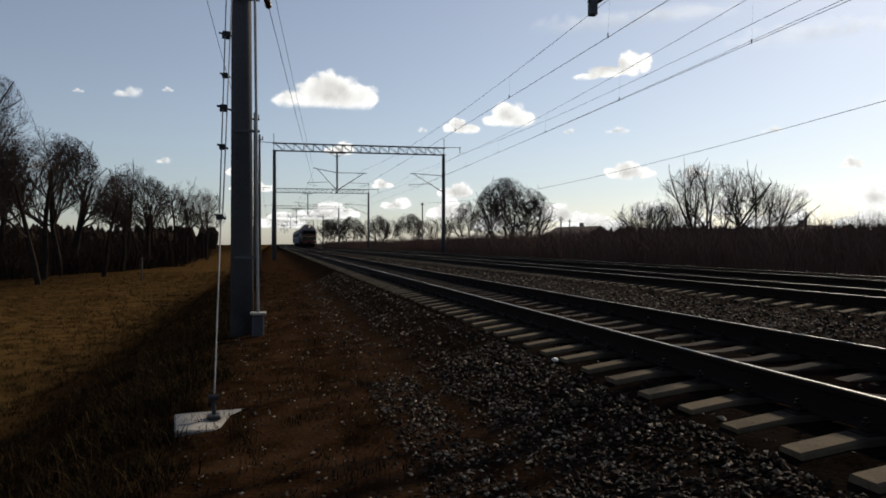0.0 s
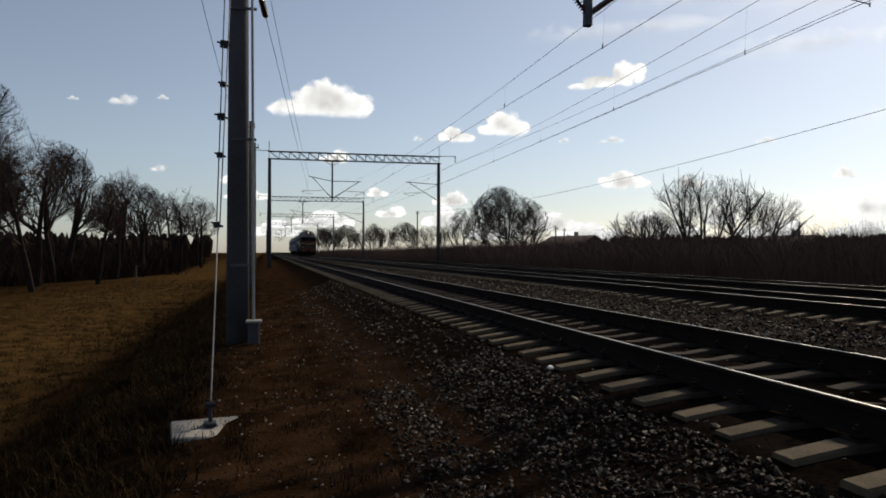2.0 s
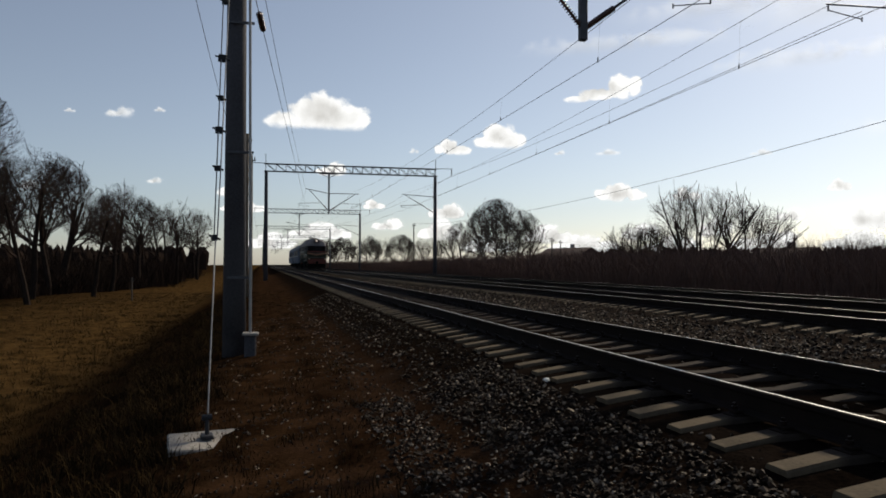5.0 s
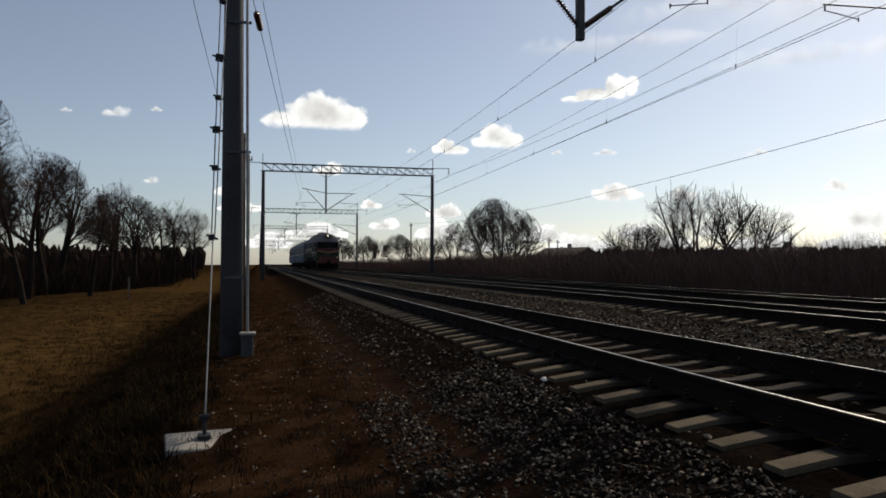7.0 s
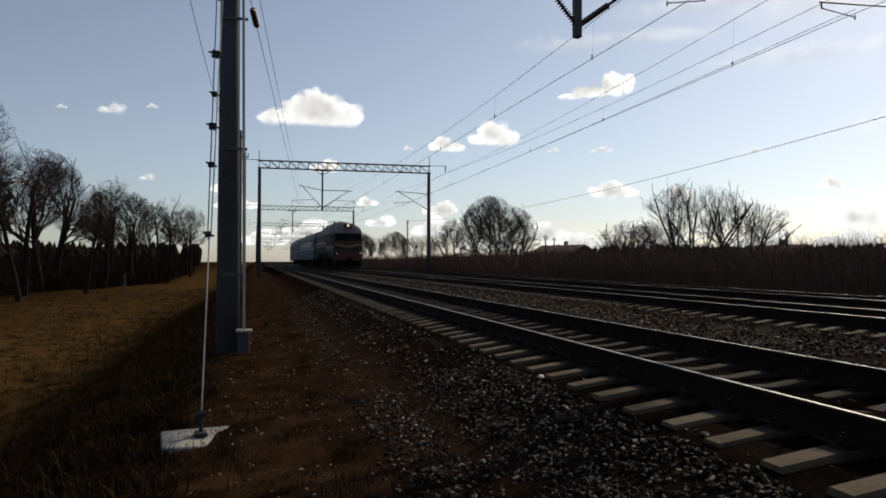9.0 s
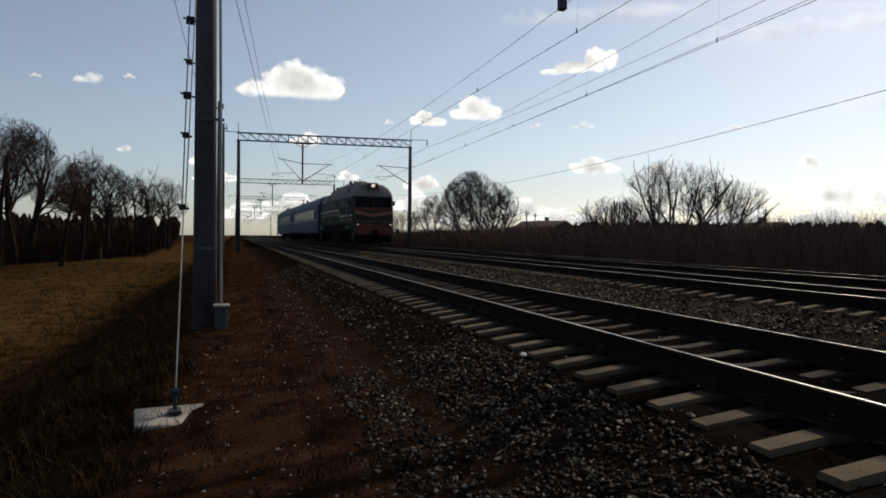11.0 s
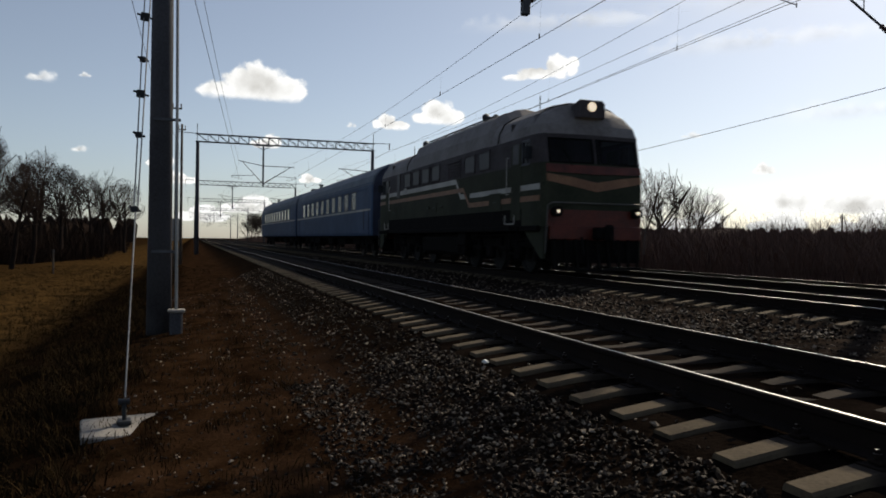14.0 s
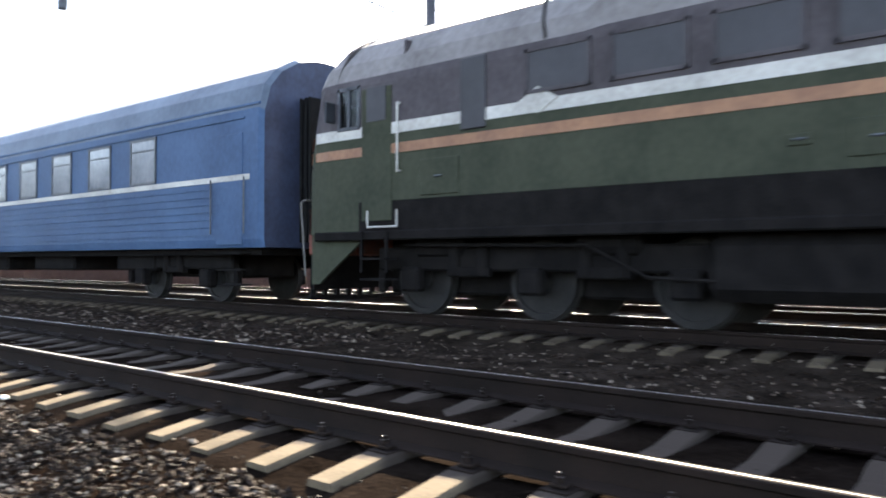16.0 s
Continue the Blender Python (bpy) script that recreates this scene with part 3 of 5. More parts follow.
WHEELM = mat("worn_wheel_steel", (0.016, 0.014, 0.013), (0.006, 0.0055, 0.005), 0.8, 0.1, scale=5, fine=30, bump=0.2)

LW = 1.475
LSEC = [(LW, 1.2), (LW, 1.66), (LW, 2.2), (LW, 2.78), (LW, 3.38), (1.46, 3.5), (1.4, 3.76), (1.22, 4.06), (0.85, 4.28), (0.4, 4.38), (0.0, 4.4)]


def front_y(z, end):
    """How far the nose reaches at each height: upright below, raked windscreen, brow above."""
    s = interp(z, [(1.2, 0.0), (2.2, 0.02), (2.62, 0.06), (3.3, 0.26), (3.5, 0.24), (3.8, 0.36), (4.3, 0.75)])
    return end * (8.45 - s)


def loco_body(parent):
    ysec = [8.45, 8.3, 7.95, 7.64, 7.2, 6.6, 3.35, 3.05, 1.5, -2.0, -4.6, -4.95, -6.6, -7.2, -7.64, -7.95, -8.3, -8.45]
    bm = B()
    side = LSEC + [(-x, z) for x, z in LSEC[-2::-1]]
    rings = []
    for i, y in enumerate(ysec):
        k = min(i, len(ysec) - 1 - i)
        sq = (0.915, 0.975, 1.0)[min(k, 2)]
        ring = []
        for x, z in side:
            yy = y
            if k < 3:
                e = 1 if y > 0 else -1
                yy = front_y(z, e) - e * (0.0, 0.16, 0.5)[k]
            zz = z - (0.05, 0.015, 0.0)[min(k, 2)] * max(0, (z - 3.4))
            if -4.7 < y < 3.2 and z > 3.45:
                zz += 0.27 * min(1.0, (z - 3.45) / 0.5)
            ring.append(bm.verts.new((x * sq, yy, zz)))
        rings.append(ring)
    n = len(side)
    for i in range(len(rings) - 1):
        for j in range(n - 1):
            zlow = min(side[j][1], side[j + 1][1])
            zhigh = max(side[j][1], side[j + 1][1])
            cabwin = i in (3, len(rings) - 5) and abs(zlow - 2.78) < 0.01 and abs(zhigh - 3.38) < 0.01
            if cabwin:
                continue
            f = bm.faces.new((rings[i][j], rings[i][j + 1], rings[i + 1][j + 1], rings[i + 1][j]))
            zm = (zlow + zhigh) / 2
            f.material_index = 3 if zm < 1.7 and 3 < i < len(rings) - 5 else (0 if zm < 2.6 else (1 if zm < 3.5 else 2))
        f = bm.faces.new((rings[i][0], rings[i + 1][0], rings[i + 1][-1], rings[i][-1]))
        f.material_index = 0
    # ends as a grid with two windscreen openings
    for e, ring in ((1, rings[0]), (-1, rings[-1])):
        rows = []
        for j, (x, z) in enumerate(LSEC):
            r, l = ring[j].co, ring[n - 1 - j].co
            rows.append([bm.verts.new(l.lerp(r, (1 + c) / 2) + Vector((0, e * 0.1 * (1 - c * c), 0))) for c in (-1, -0.93, -0.5, -0.045, 0.045, 0.5, 0.93, 1)])
        for j in range(len(rows) - 1):
            for c in range(7):
                if abs(LSEC[j][1] - 2.78) < 0.01 and c in (1, 2, 4, 5):
                    continue
                vs = [rows[j][c], rows[j][c + 1], rows[j + 1][c + 1], rows[j + 1][c]]
                f = bm.faces.new(vs if e > 0 else vs[::-1])
                zm = (LSEC[j][1] + LSEC[j + 1][1]) / 2
                f.material_index = 0 if zm < 2.6 else (1 if zm < 3.5 else 2)
    bmesh.ops.remove_doubles(bm, verts=bm.verts, dist=0.002)
    bmesh.ops.recalc_face_normals(bm, faces=bm.faces)
    body = part("body", bm, [GREEN, UPPER, ROOFGREY, UNDER], parent, "dark green body with grey upper works")
    for e in (1, -1):
        for s in (1, -1):
            bm = B()
            x0, x1 = 0.045 * LW * 0.915 * s, 0.93 * LW * 0.915 * s
            yb, yt = front_y(2.78, e) + e * 0.05, front_y(3.38, e) + e * 0.05
            xm = (x0 + x1) / 2
            grid = [[bm.verts.new((x, yy + e * dy, z)) for x, dy in ((x0, 0.045), (xm, 0.02), (x1, -0.04))] for yy, z in ((yb, 2.78), (yt, 3.38))]
            for k in (0, 1):
                bm.faces.new((grid[0][k], grid[0][k + 1], grid[1][k + 1], grid[1][k]))
            pane = part("windscreen", bm, GLASS, parent, "clear cab windscreen")
            pane.visible_shadow = False
            bm = B()
            ring = [(x0, yb + e * 0.06, 2.78), (x1, yb - e * 0.03, 2.78), (x1, yt - e * 0.03, 3.38), (x0, yt + e * 0.06, 3.38)]
            for k in range(4):
                bar(bm, ring[k], ring[(k + 1) % 4], 0.025, 4)
            bar(bm, ((x0 + x1) / 2, yb + e * 0.06, 2.7), ((x0 + x1) / 2 + s * 0.25, yb - e * 0.03, 3.1), 0.012, 4)
            part("windscreen_frame", bm, RUBBER, pane)
            bm = B()
            box(bm, s * (LW - 0.01), e * 7.42, 3.08, 0.012, 0.46, 0.61)
            pane = part("cab_side_window", bm, GLASS, parent, "clear sliding cab window")
            pane.visible_shadow = False
            bm = B()
            for yy in (7.2, 7.42, 7.64):
                box(bm, s * (LW + 0.004), e * yy, 3.08, 0.03, 0.05, 0.66)
            for zz in (2.78, 3.38):
                box(bm, s * (LW + 0.004), e * 7.42, zz, 0.03, 0.5, 0.05)
            part("window_frame", bm, STEEL, pane)
    return body


def stripes(parent):
    """Cream and orange bands along both sides, stepping down towards the front cab."""
    for s in (1, -1):
        for nm, m, z0, wd in (("cream_stripe", CREAM, 2.62, 0.16), ("orange_stripe", ORANGE, 2.335, 0.14), ("lower_cream_stripe", CREAM, 2.12, 0.14)):
            ys = [(8.2, 0), (7.9, 0), (-2.05, 0), (-2.5, -0.5), (-2.95, -0.5)] if nm == "cream_stripe" else [(8.2, 0), (7.9, 0), (-2.75, 0), (-3.3, -0.5), (-7.9, -0.5), (-8.2, -0.5)]
            if nm == "lower_cream_stripe":
                ys = [(-3.35, 0), (-7.9, 0), (-8.2, 0)]
            bm = B()
            x = s * (LW + (0.011 if nm == "orange_stripe" else 0.006))
            for (ya, da), (yb, db) in zip(ys, ys[1:]):
                def xo(y, base):
                    return base * (1.0 if abs(y) < 7.95 else 0.982)
                q = [(xo(ya, x), ya, z0 + da), (xo(yb, x), yb, z0 + db), (xo(yb, x), yb, z0 + db + wd), (xo(ya, x), ya, z0 + da + wd)]
                o = [bm.verts.new(v) for v in q]
                i = [bm.verts.new((v[0] - s * 0.016, v[1], v[2])) for v in q]
                bm.faces.new(o)
                for k in range(4):
                    bm.faces.new((o[k], i[k], i[(k + 1) % 4], o[(k + 1) % 4]))
            bmesh.ops.recalc_face_normals(bm, faces=bm.faces)
            part(nm, bm, m, parent)
    for e in (1, -1):
        # front bands: red with a cream moustache, red buffer beam
        for nm, m, prof in (("red_band", REDP, [(-1.36, 2.54, 2.74), (-0.7, 2.52, 2.72), (0, 2.5, 2.72), (0.7, 2.52, 2.72), (1.36, 2.54, 2.74)]),
                            ("orange_band", ORANGE, [(-1.36, 2.32, 2.5), (-0.7, 2.2, 2.42), (0, 2.07, 2.3), (0.7, 2.2, 2.42), (1.36, 2.32, 2.5)]),
                            ("chin_band", REDP, [(-1.36, 1.22, 1.62), (-0.7, 1.22, 1.62), (0, 1.22, 1.62), (0.7, 1.22, 1.62), (1.36, 1.22, 1.62)])):
            bm = B()
            rows = []
            for x, za, zb in prof:
                c = x / (LW * 0.915)
                yy = [front_y(z, e) + e * (0.1 * max(0, 1 - c * c) + 0.012) for z in (za, zb)]
                rows.append([bm.verts.new((x, yy[0], za)), bm.verts.new((x, yy[1], zb)), bm.verts.new((x, yy[1] - e * 0.03, zb)), bm.verts.new((x, yy[0] - e * 0.03, za))])
            for a, b in zip(rows, rows[1:]):
                for k in range(4):
                    bm.faces.new((a[k], b[k], b[(k + 1) % 4], a[(k + 1) % 4]))
            bmesh.ops.recalc_face_normals(bm, faces=bm.faces)
            part(nm, bm, m, parent)


def wheel_at(parent, x, y, r):
    bm = B()
    s = 1 if x > 0 else -1
    lathe(bm, (x - s * 0.07, y, r), (x + s * 0.07, y, r), [(0, r + 0.028), (0.03, r + 0.028), (0.035, r), (0.14, r - 0.005), (0.142, r - 0.09), (0.11, r - 0.1), (0.1, 0.16), (0.15, 0.14), (0.16, 0.05)], 28)
    return part("wheel", bm, WHEELM, parent)


def bogie(parent, yc, axles, r, wide=1.02, lower=0.62):
    bm = B()
    L = abs(axles[-1] - axles[0]) + 1.5
    for s in (-1, 1):
        box(bm, s * wide, yc, lower + 0.2, 0.16, L, 0.34, 0.03)
        for a in axles:
            box(bm, s * (wide + 0.1), yc + a, r, 0.22, 0.36, 0.36, 0.04)
        for a, b2 in zip(axles, axles[1:]):
            m = yc + (a + b2) / 2
            box(bm, s * (wide + 0.08), m, lower + 0.02, 0.14, 0.75, 0.14, 0.02)
            for k in (-0.25, 0.25):
                bar(bm, (s * (wide + 0.1), m + k, lower - 0.02), (s * (wide + 0.1), m + k, lower + 0.42), 0.09, 10)
        box(bm, s * (wide - 0.05), yc + axles[0] - 0.75, 0.5, 0.12, 0.14, 0.35, 0.02)
        box(bm, s * (wide - 0.05), yc + axles[-1] + 0.75, 0.5, 0.12, 0.14, 0.35, 0.02)
    box(bm, 0, yc, lower + 0.2, 1.9, 0.5, 0.3, 0.03)
    bg = part("bogie", bm, UNDER, parent, "sooty black bogie")
    for a in axles:
        for s in (-1, 1):
            wheel_at(bg, s * 0.79, yc + a, r)
    return bg


def build_locomotive():
    t = tagged(empty("locomotive"), "dark green diesel locomotive with cream and orange stripes, lamps lit", "locomotive")
    loco_body(t)
    stripes(t)
    # bulkheads and floor close the cabs
    for e in (1, -1):
        bm = B()
        box(bm, 0, e * 6.3, 2.7, 2.8, 0.06, 2.5)
        part("bulkhead", bm, UPPER, t)
        bm = B()
        box(bm, 0, e * 7.4, 2.25, 2.8, 1.9, 0.06)
        part("cab_floor", bm, UNDER, t)
        bm = B()
        box(bm, 0, e * 7.9, 2.45, 2.4, 0.45, 0.3, 0.05)
        part("control_desk", bm, UNDER, t)
    # engine-room windows, doors, louvres
    for s in (1, -1):
        for y in (3.7, 2.5, 1.3, 0.1, -3.3, -4.5):
            bm = B()
            box(bm, s * (LW + 0.004), y, 3.14, 0.02, 0.86, 0.48, 0.006)
            w = part("engine_room_window", bm, DARKPANE, t)
            bm = B()
            for k in (-1, 1):
                box(bm, s * (LW + 0.012), y + k * 0.45, 3.14, 0.03, 0.05, 0.56)
                box(bm, s * (LW + 0.012), y, 3.14 + k * 0.26, 0.03, 0.94, 0.05)
            part("window_frame", bm, UPPER, w)
        for e in (1, -1):
            bm = B()
            box(bm, s * (LW + 0.003), e * 6.82, 2.35, 0.02, 0.62, 1.95, 0.006)
            d = part("cab_door", bm, GREEN, t, "dark green cab door")
            bm = B()
            box(bm, s * (LW + 0.016), e * 6.82, 3.08, 0.012, 0.4, 0.5)
            part("door_window", bm, DARKPANE, d)
            for k in (-0.48 * e,):
                bm = B()
                bar(bm, (s * (LW + 0.07), e * 6.82 + k, 2.05), (s * (LW + 0.07), e * 6.82 + k, 3.05), 0.015, 6)
                for z in (2.07, 3.03):
                    bar(bm, (s * LW, e * 6.82 + k, z), (s * (LW + 0.07), e * 6.82 + k, z), 0.014, 5)
                part("grab_rail", bm, CREAM, d, "pale painted grab rail")
            bm = B()
            for z in (1.12, 0.82, 0.52):
                box(bm, s * (LW - 0.05), e * 6.82, z, 0.3, 0.5, 0.03)
            for k in (-0.26, 0.26):
                box(bm, s * (LW + 0.06), e * 6.82 + k, 0.92, 0.03, 0.04, 0.6)
            part("steps", bm, UNDER, t)
            bm = B()
            q = [(s * (LW + 0.1), e * 6.62 - 0.3, 1.52), (s * (LW + 0.1), e * 6.62 - 0.3, 1.28), (s * (LW + 0.1), e * 6.62 + 0.3, 1.28), (s * (LW + 0.1), e * 6.62 + 0.3, 1.52)]
            for a, b2 in zip(q, q[1:]):
                bar(bm, a, b2, 0.016, 5)
            part("step_hoop", bm, CREAM, t, "pale painted step hoop")
        bm = B()
        box(bm, s * (LW + 0.006), -1.9, 3.1, 0.025, 1.2, 0.62)
        for k in range(6):
            box(bm, s * (LW + 0.02), -1.9, 2.87 + k * 0.09, 0.03, 1.1, 0.04, 0, Euler((0, s * 0.6, 0)).to_matrix())
        part("louvre", bm, UPPER, t)
        bm = B()
        box(bm, s * (LW - 0.02), 0, 1.16, 0.1, 16.4, 0.14, 0.02)
        part("sill_beam", bm, UNDER, t)
    # roof works
    for y in (4.1, -5.3):
        bm = B()
        pts = [(x * 1.004, y - 0.25 * max(0, 4.4 - z), z + 0.012) for x, z in LSEC[5:]]
        pts += [(-x, yy, z) for x, yy, z in pts[-2::-1]]
        polyline(bm, pts, 0.02, 5)
        part("roof_seam", bm, UNDER, t)
    for s in (1, -1):
        bm = B()
        box(bm, s * (LW + 0.014), 5.0, 3.0, 0.03, 0.42, 0.95, 0.01)
        part("filler_panel", bm, DARKPANE, t, "dark filler panel")
        bm = B()
        q = [(s * (LW + 0.02), 3.98 + dy, 2.77 + dz) for dy, dz in ((-0.3, 0), (0, -0.17), (0.3, 0), (0, 0.17))]
        o = [bm.verts.new(v) for v in q]
        i = [bm.verts.new((v[0] - s * 0.02, v[1], v[2])) for v in q]
        bm.faces.new(o)
        for k in range(4):
            bm.faces.new((o[k], i[k], i[(k + 1) % 4], o[(k + 1) % 4]))
        bmesh.ops.recalc_face_normals(bm, faces=bm.faces)
        part("emblem", bm, CREAM, t, "pale diamond-shaped emblem")
    for y0, y1, h, w in ((2.8, 0.2, 0.12, 0.8), (-0.1, -4.4, 0.14, 0.8)):
        bm = B()
        rows = []
        for y in (y0, y0 - 0.25, y1 + 0.25, y1):
            hh = h if y not in (y0, y1) else 0.0
            rows.append([bm.verts.new((x * w, y, 4.66 + hh - 0.33 * x * x)) for x in (-1, -0.85, -0.4, 0, 0.4, 0.85, 1)])
        for a, b2 in zip(rows, rows[1:]):
            for k in range(6):
                bm.faces.new((a[k], a[k + 1], b2[k + 1], b2[k]))
        part("roof_hatch", bm, ROOFGREY, t)
    for y, up in ((3.95, 0.0), (-2.6, 0.1)):
        for x in (-0.55, -0.2):
            bm = B()
            lathe(bm, (x, y - 0.35, 4.55 + up), (x, y + 0.35, 4.68 + up), [(0, 0.05), (0.25, 0.05), (0.5, 0.07), (0.68, 0.14)], 10)
            bar(bm, (x, y - 0.1, 4.2), (x, y - 0.1, 4.6 + up), 0.03, 5)
            part("horn", bm, DARKSTEEL, t)
    for y in (5.7, -6.4):
        bm = B()
        bar(bm, (-0.6, y, 4.15), (-0.6, y, 4.75), 0.015, 5)
        part("aerial", bm, DARKSTEEL, t)
    for e in (1, -1):
        bm = B()
        rows = []
        for y, w, h in ((e * 7.0, 0.25, 0.02), (e * 7.6, 0.36, 0.2), (e * 8.14, 0.4, 0.3), (e * 8.2, 0.38, 0.28)):
            rows.append([bm.verts.new(v) for v in ((-w, y, 3.95), (-w, y, 4.1 + h * 0.7), (-w * 0.8, y, 4.1 + h), (w * 0.8, y, 4.1 + h), (w, y, 4.1 + h * 0.7), (w, y, 3.95))])
        for a, b2 in zip(rows, rows[1:]):
            for k in range(5):
                bm.faces.new((a[k], a[k + 1], b2[k + 1], b2[k]))
        bm.faces.new(rows[-1])
        bmesh.ops.recalc_face_normals(bm, faces=bm.faces)
        hl = part("headlight_housing", bm, UPPER, t, "dark headlight housing on the cab roof")
        bm = B()
        lathe(bm, (0, e * 8.16, 4.22), (0, e * 8.26, 4.22), [(0, 0.12), (0.06, 0.12), (0.08, 0.1), (0.09, 0.04)], 20)
        part("headlight", bm, LAMP if e < 0 else PANE, hl, "lit round headlight" if e < 0 else "unlit round headlight")
        for s in (-1, 1):
            bm = B()
            lathe(bm, (s * 1.14, front_y(1.6, e), 1.57), (s * 1.14, front_y(1.6, e) + e * 0.22, 1.57), [(0, 0.12), (0.15, 0.13), (0.2, 0.13), (0.2, 0.1)], 14)
            bl = part("buffer_lamp", bm, UNDER, t)
            bm = B()
            lathe(bm, (s * 1.14, front_y(1.6, e) + e * 0.19, 1.57), (s * 1.14, front_y(1.6, e) + e * 0.24, 1.57), [(0, 0.042), (0.03, 0.042), (0.045, 0.018)], 12)
            part("lens", bm, LAMP if e < 0 else PANE, bl, "small lit marker lens" if e < 0 else "unlit marker lens")
            bm = B()
            q = [(s * 1.42, e * 8.5, 0.55), (s * 1.42, e * 8.62, 1.72), (s * 1.3, e * 8.68, 1.78)]
            for a, b2 in zip(q, q[1:]):
                bar(bm, a, b2, 0.017, 6)
            part("corner_rail", bm, RAILPAINT, t, "grimy painted corner rail")
        bm = B()
        bar(bm, (-1.3, e * 8.68, 1.78), (1.3, e * 8.68, 1.78), 0.018, 6)
        for x in (-1.1, 0, 1.1):
            bar(bm, (x, e * 8.4, 1.78), (x, e * 8.68, 1.78), 0.014, 5)
        part("front_rail", bm, RAILPAINT, t, "grimy painted rail across the nose")
        bm = B()
        box(bm, 0, e * 8.5, 1.06, 2.6, 0.16, 0.36, 0.03)
        part("buffer_beam", bm, REDP, t, "red buffer beam")
        bm = B()
        box(bm, 0, e * 8.72, 1.05, 0.3, 0.4, 0.3, 0.05)
        box(bm, 0.1, e * 8.98, 1.05, 0.22, 0.24, 0.42, 0.06)
        part("coupler", bm, UNDER, t)
        bm = B()
        box(bm, 0, e * 8.5, 0.6, 2.5, 0.05, 0.55)
        rg = part("rail_guard", bm, UNDER, t, "sooty dark rail guard")
        for k in range(9):
            x = -1.2 + 0.3 * k
            bm = B()
            bar(bm, (x, e * 8.55, 0.9), (x * 0.98, e * (8.72 - 0.1 * abs(x)), 0.16), 0.05, 4)
            part("guard_slat", bm, UNDER, rg)
        bm = B()
        bar(bm, (-1.3, e * 8.55, 0.2), (0, e * 8.75, 0.16), 0.05, 4)
        bar(bm, (0, e * 8.75, 0.16), (1.3, e * 8.55, 0.2), 0.05, 4)
        part("guard_edge", bm, UNDER, rg)
        for s in (-1, 1):
            bm = B()
            lathe(bm, (s * 0.45, e * 8.6, 0.95), (s * 0.45, e * 8.75, 0.5), [(0, 0.03), (0.45, 0.03)], 8)
            part("brake_hose", bm, RUBBER, t)
            bm = B()
            box(bm, s * (LW + 0.1), e * 7.75, 3.05, 0.22, 0.05, 0.32, 0.02)
            part("mirror", bm, DARKSTEEL, t)
    bm = B()
    box(bm, 0, 0, 0.72, 2.6, 3.9, 0.74, 0.14)
    part("fuel_tank", bm, UNDER, t)
    for s in (-1, 1):
        for y in (-2.4,):
            bm = B()
            box(bm, s * 1.15, y, 0.9, 0.5, 0.7, 0.45, 0.04)
            part("battery_box", bm, UNDER, t)
    # traction motors, brake gear and pipes fill the space behind the side frames
    for y0, y1, z0, z1 in ((2.7, 7.3, 0.3, 1.18), (-7.3, -1.9, 0.3, 1.18), (1.9, 2.7, 0.3, 0.92)):
        bm = B()
        box(bm, 0, (y0 + y1) / 2, (z0 + z1) / 2, 1.3, y1 - y0, z1 - z0, 0.04)
        part("brake_gear", bm, UNDER, t)
    for yc in (4.3, -4.3):
        bogie(t, yc, (-2.1, 0.0, 2.1), 0.525)
    for s in (1, -1):
        for e in (1, -1):
            # skirt plate that tapers down at the corner of the cab
            bm = B()
            q = [(e * 8.36, 1.3), (e * 7.25, 1.3), (e * 7.2, 1.1), (e * 8.2, 0.42), (e * 8.36, 0.42)]
            o = [bm.verts.new((s * 1.40, y, z)) for y, z in q]
            i = [bm.verts.new((s * 1.35, y, z)) for y, z in q]
            bm.faces.new(o)
            bm.faces.new(i[::-1])
            for k in range(5):
                bm.faces.new((o[k], i[k], i[(k + 1) % 5], o[(k + 1) % 5]))
            bmesh.ops.recalc_face_normals(bm, faces=bm.faces)
            part("corner_skirt", bm, GREEN, t)
        # low walkway rail along the roof edge
        bm = B()
        bar(bm, (s * 0.95, 2.5, 4.54), (s * 0.95, -4.2, 4.54), 0.026, 4)
        for k in range(8):
            y = 2.5 - 0.96 * k
            bar(bm, (s * 0.95, y, 4.36), (s * 0.95, y, 4.54), 0.02, 4)
        part("roof_rail", bm, DARKSTEEL, t)
        # hatches and small fittings on the lower side
        for y, z, w, h in ((5.6, 1.95, 0.7, 0.5), (0.2, 1.95, 0.5, 0.36), (-0.6, 1.98, 0.22, 0.12), (0.9, 1.98, 0.22, 0.12), (-5.4, 1.9, 0.9, 0.5)):
            bm = B()
            box(bm, s * (LW + 0.004), y, z, 0.03, w, h, 0.008)
            hatch = part("side_hatch", bm, GREEN, t)
            bm = B()
            bar(bm, (s * (LW + 0.03), y - 0.06, z), (s * (LW + 0.03), y + 0.06, z), 0.014, 5)
            part("handle", bm, STEEL, hatch)
        for y, r in ((5.9, 0.2), (3.2, 0.2), (-3.0, 0.2), (-6.1, 0.2)):
            bm = B()
            lathe(bm, (s * 1.06, y - 0.45, 0.98), (s * 1.06, y + 0.45, 0.98), [(0, 0.06), (0.06, 0.14), (0.84, 0.14), (0.9, 0.06)], 10)
            part("brake_cylinder", bm, UNDER, t)
        bm = B()
        polyline(bm, [(s * 1.3, 6.4, 1.02), (s * 1.3, 3.4, 0.98), (s * 1.28, 2.6, 0.6), (s * 1.28, -2.4, 0.42), (s * 1.3, -3.4, 0.98), (s * 1.3, -6.4, 1.02)], 0.022, 5)
        part("air_pipe", bm, UNDER, t)
    return t


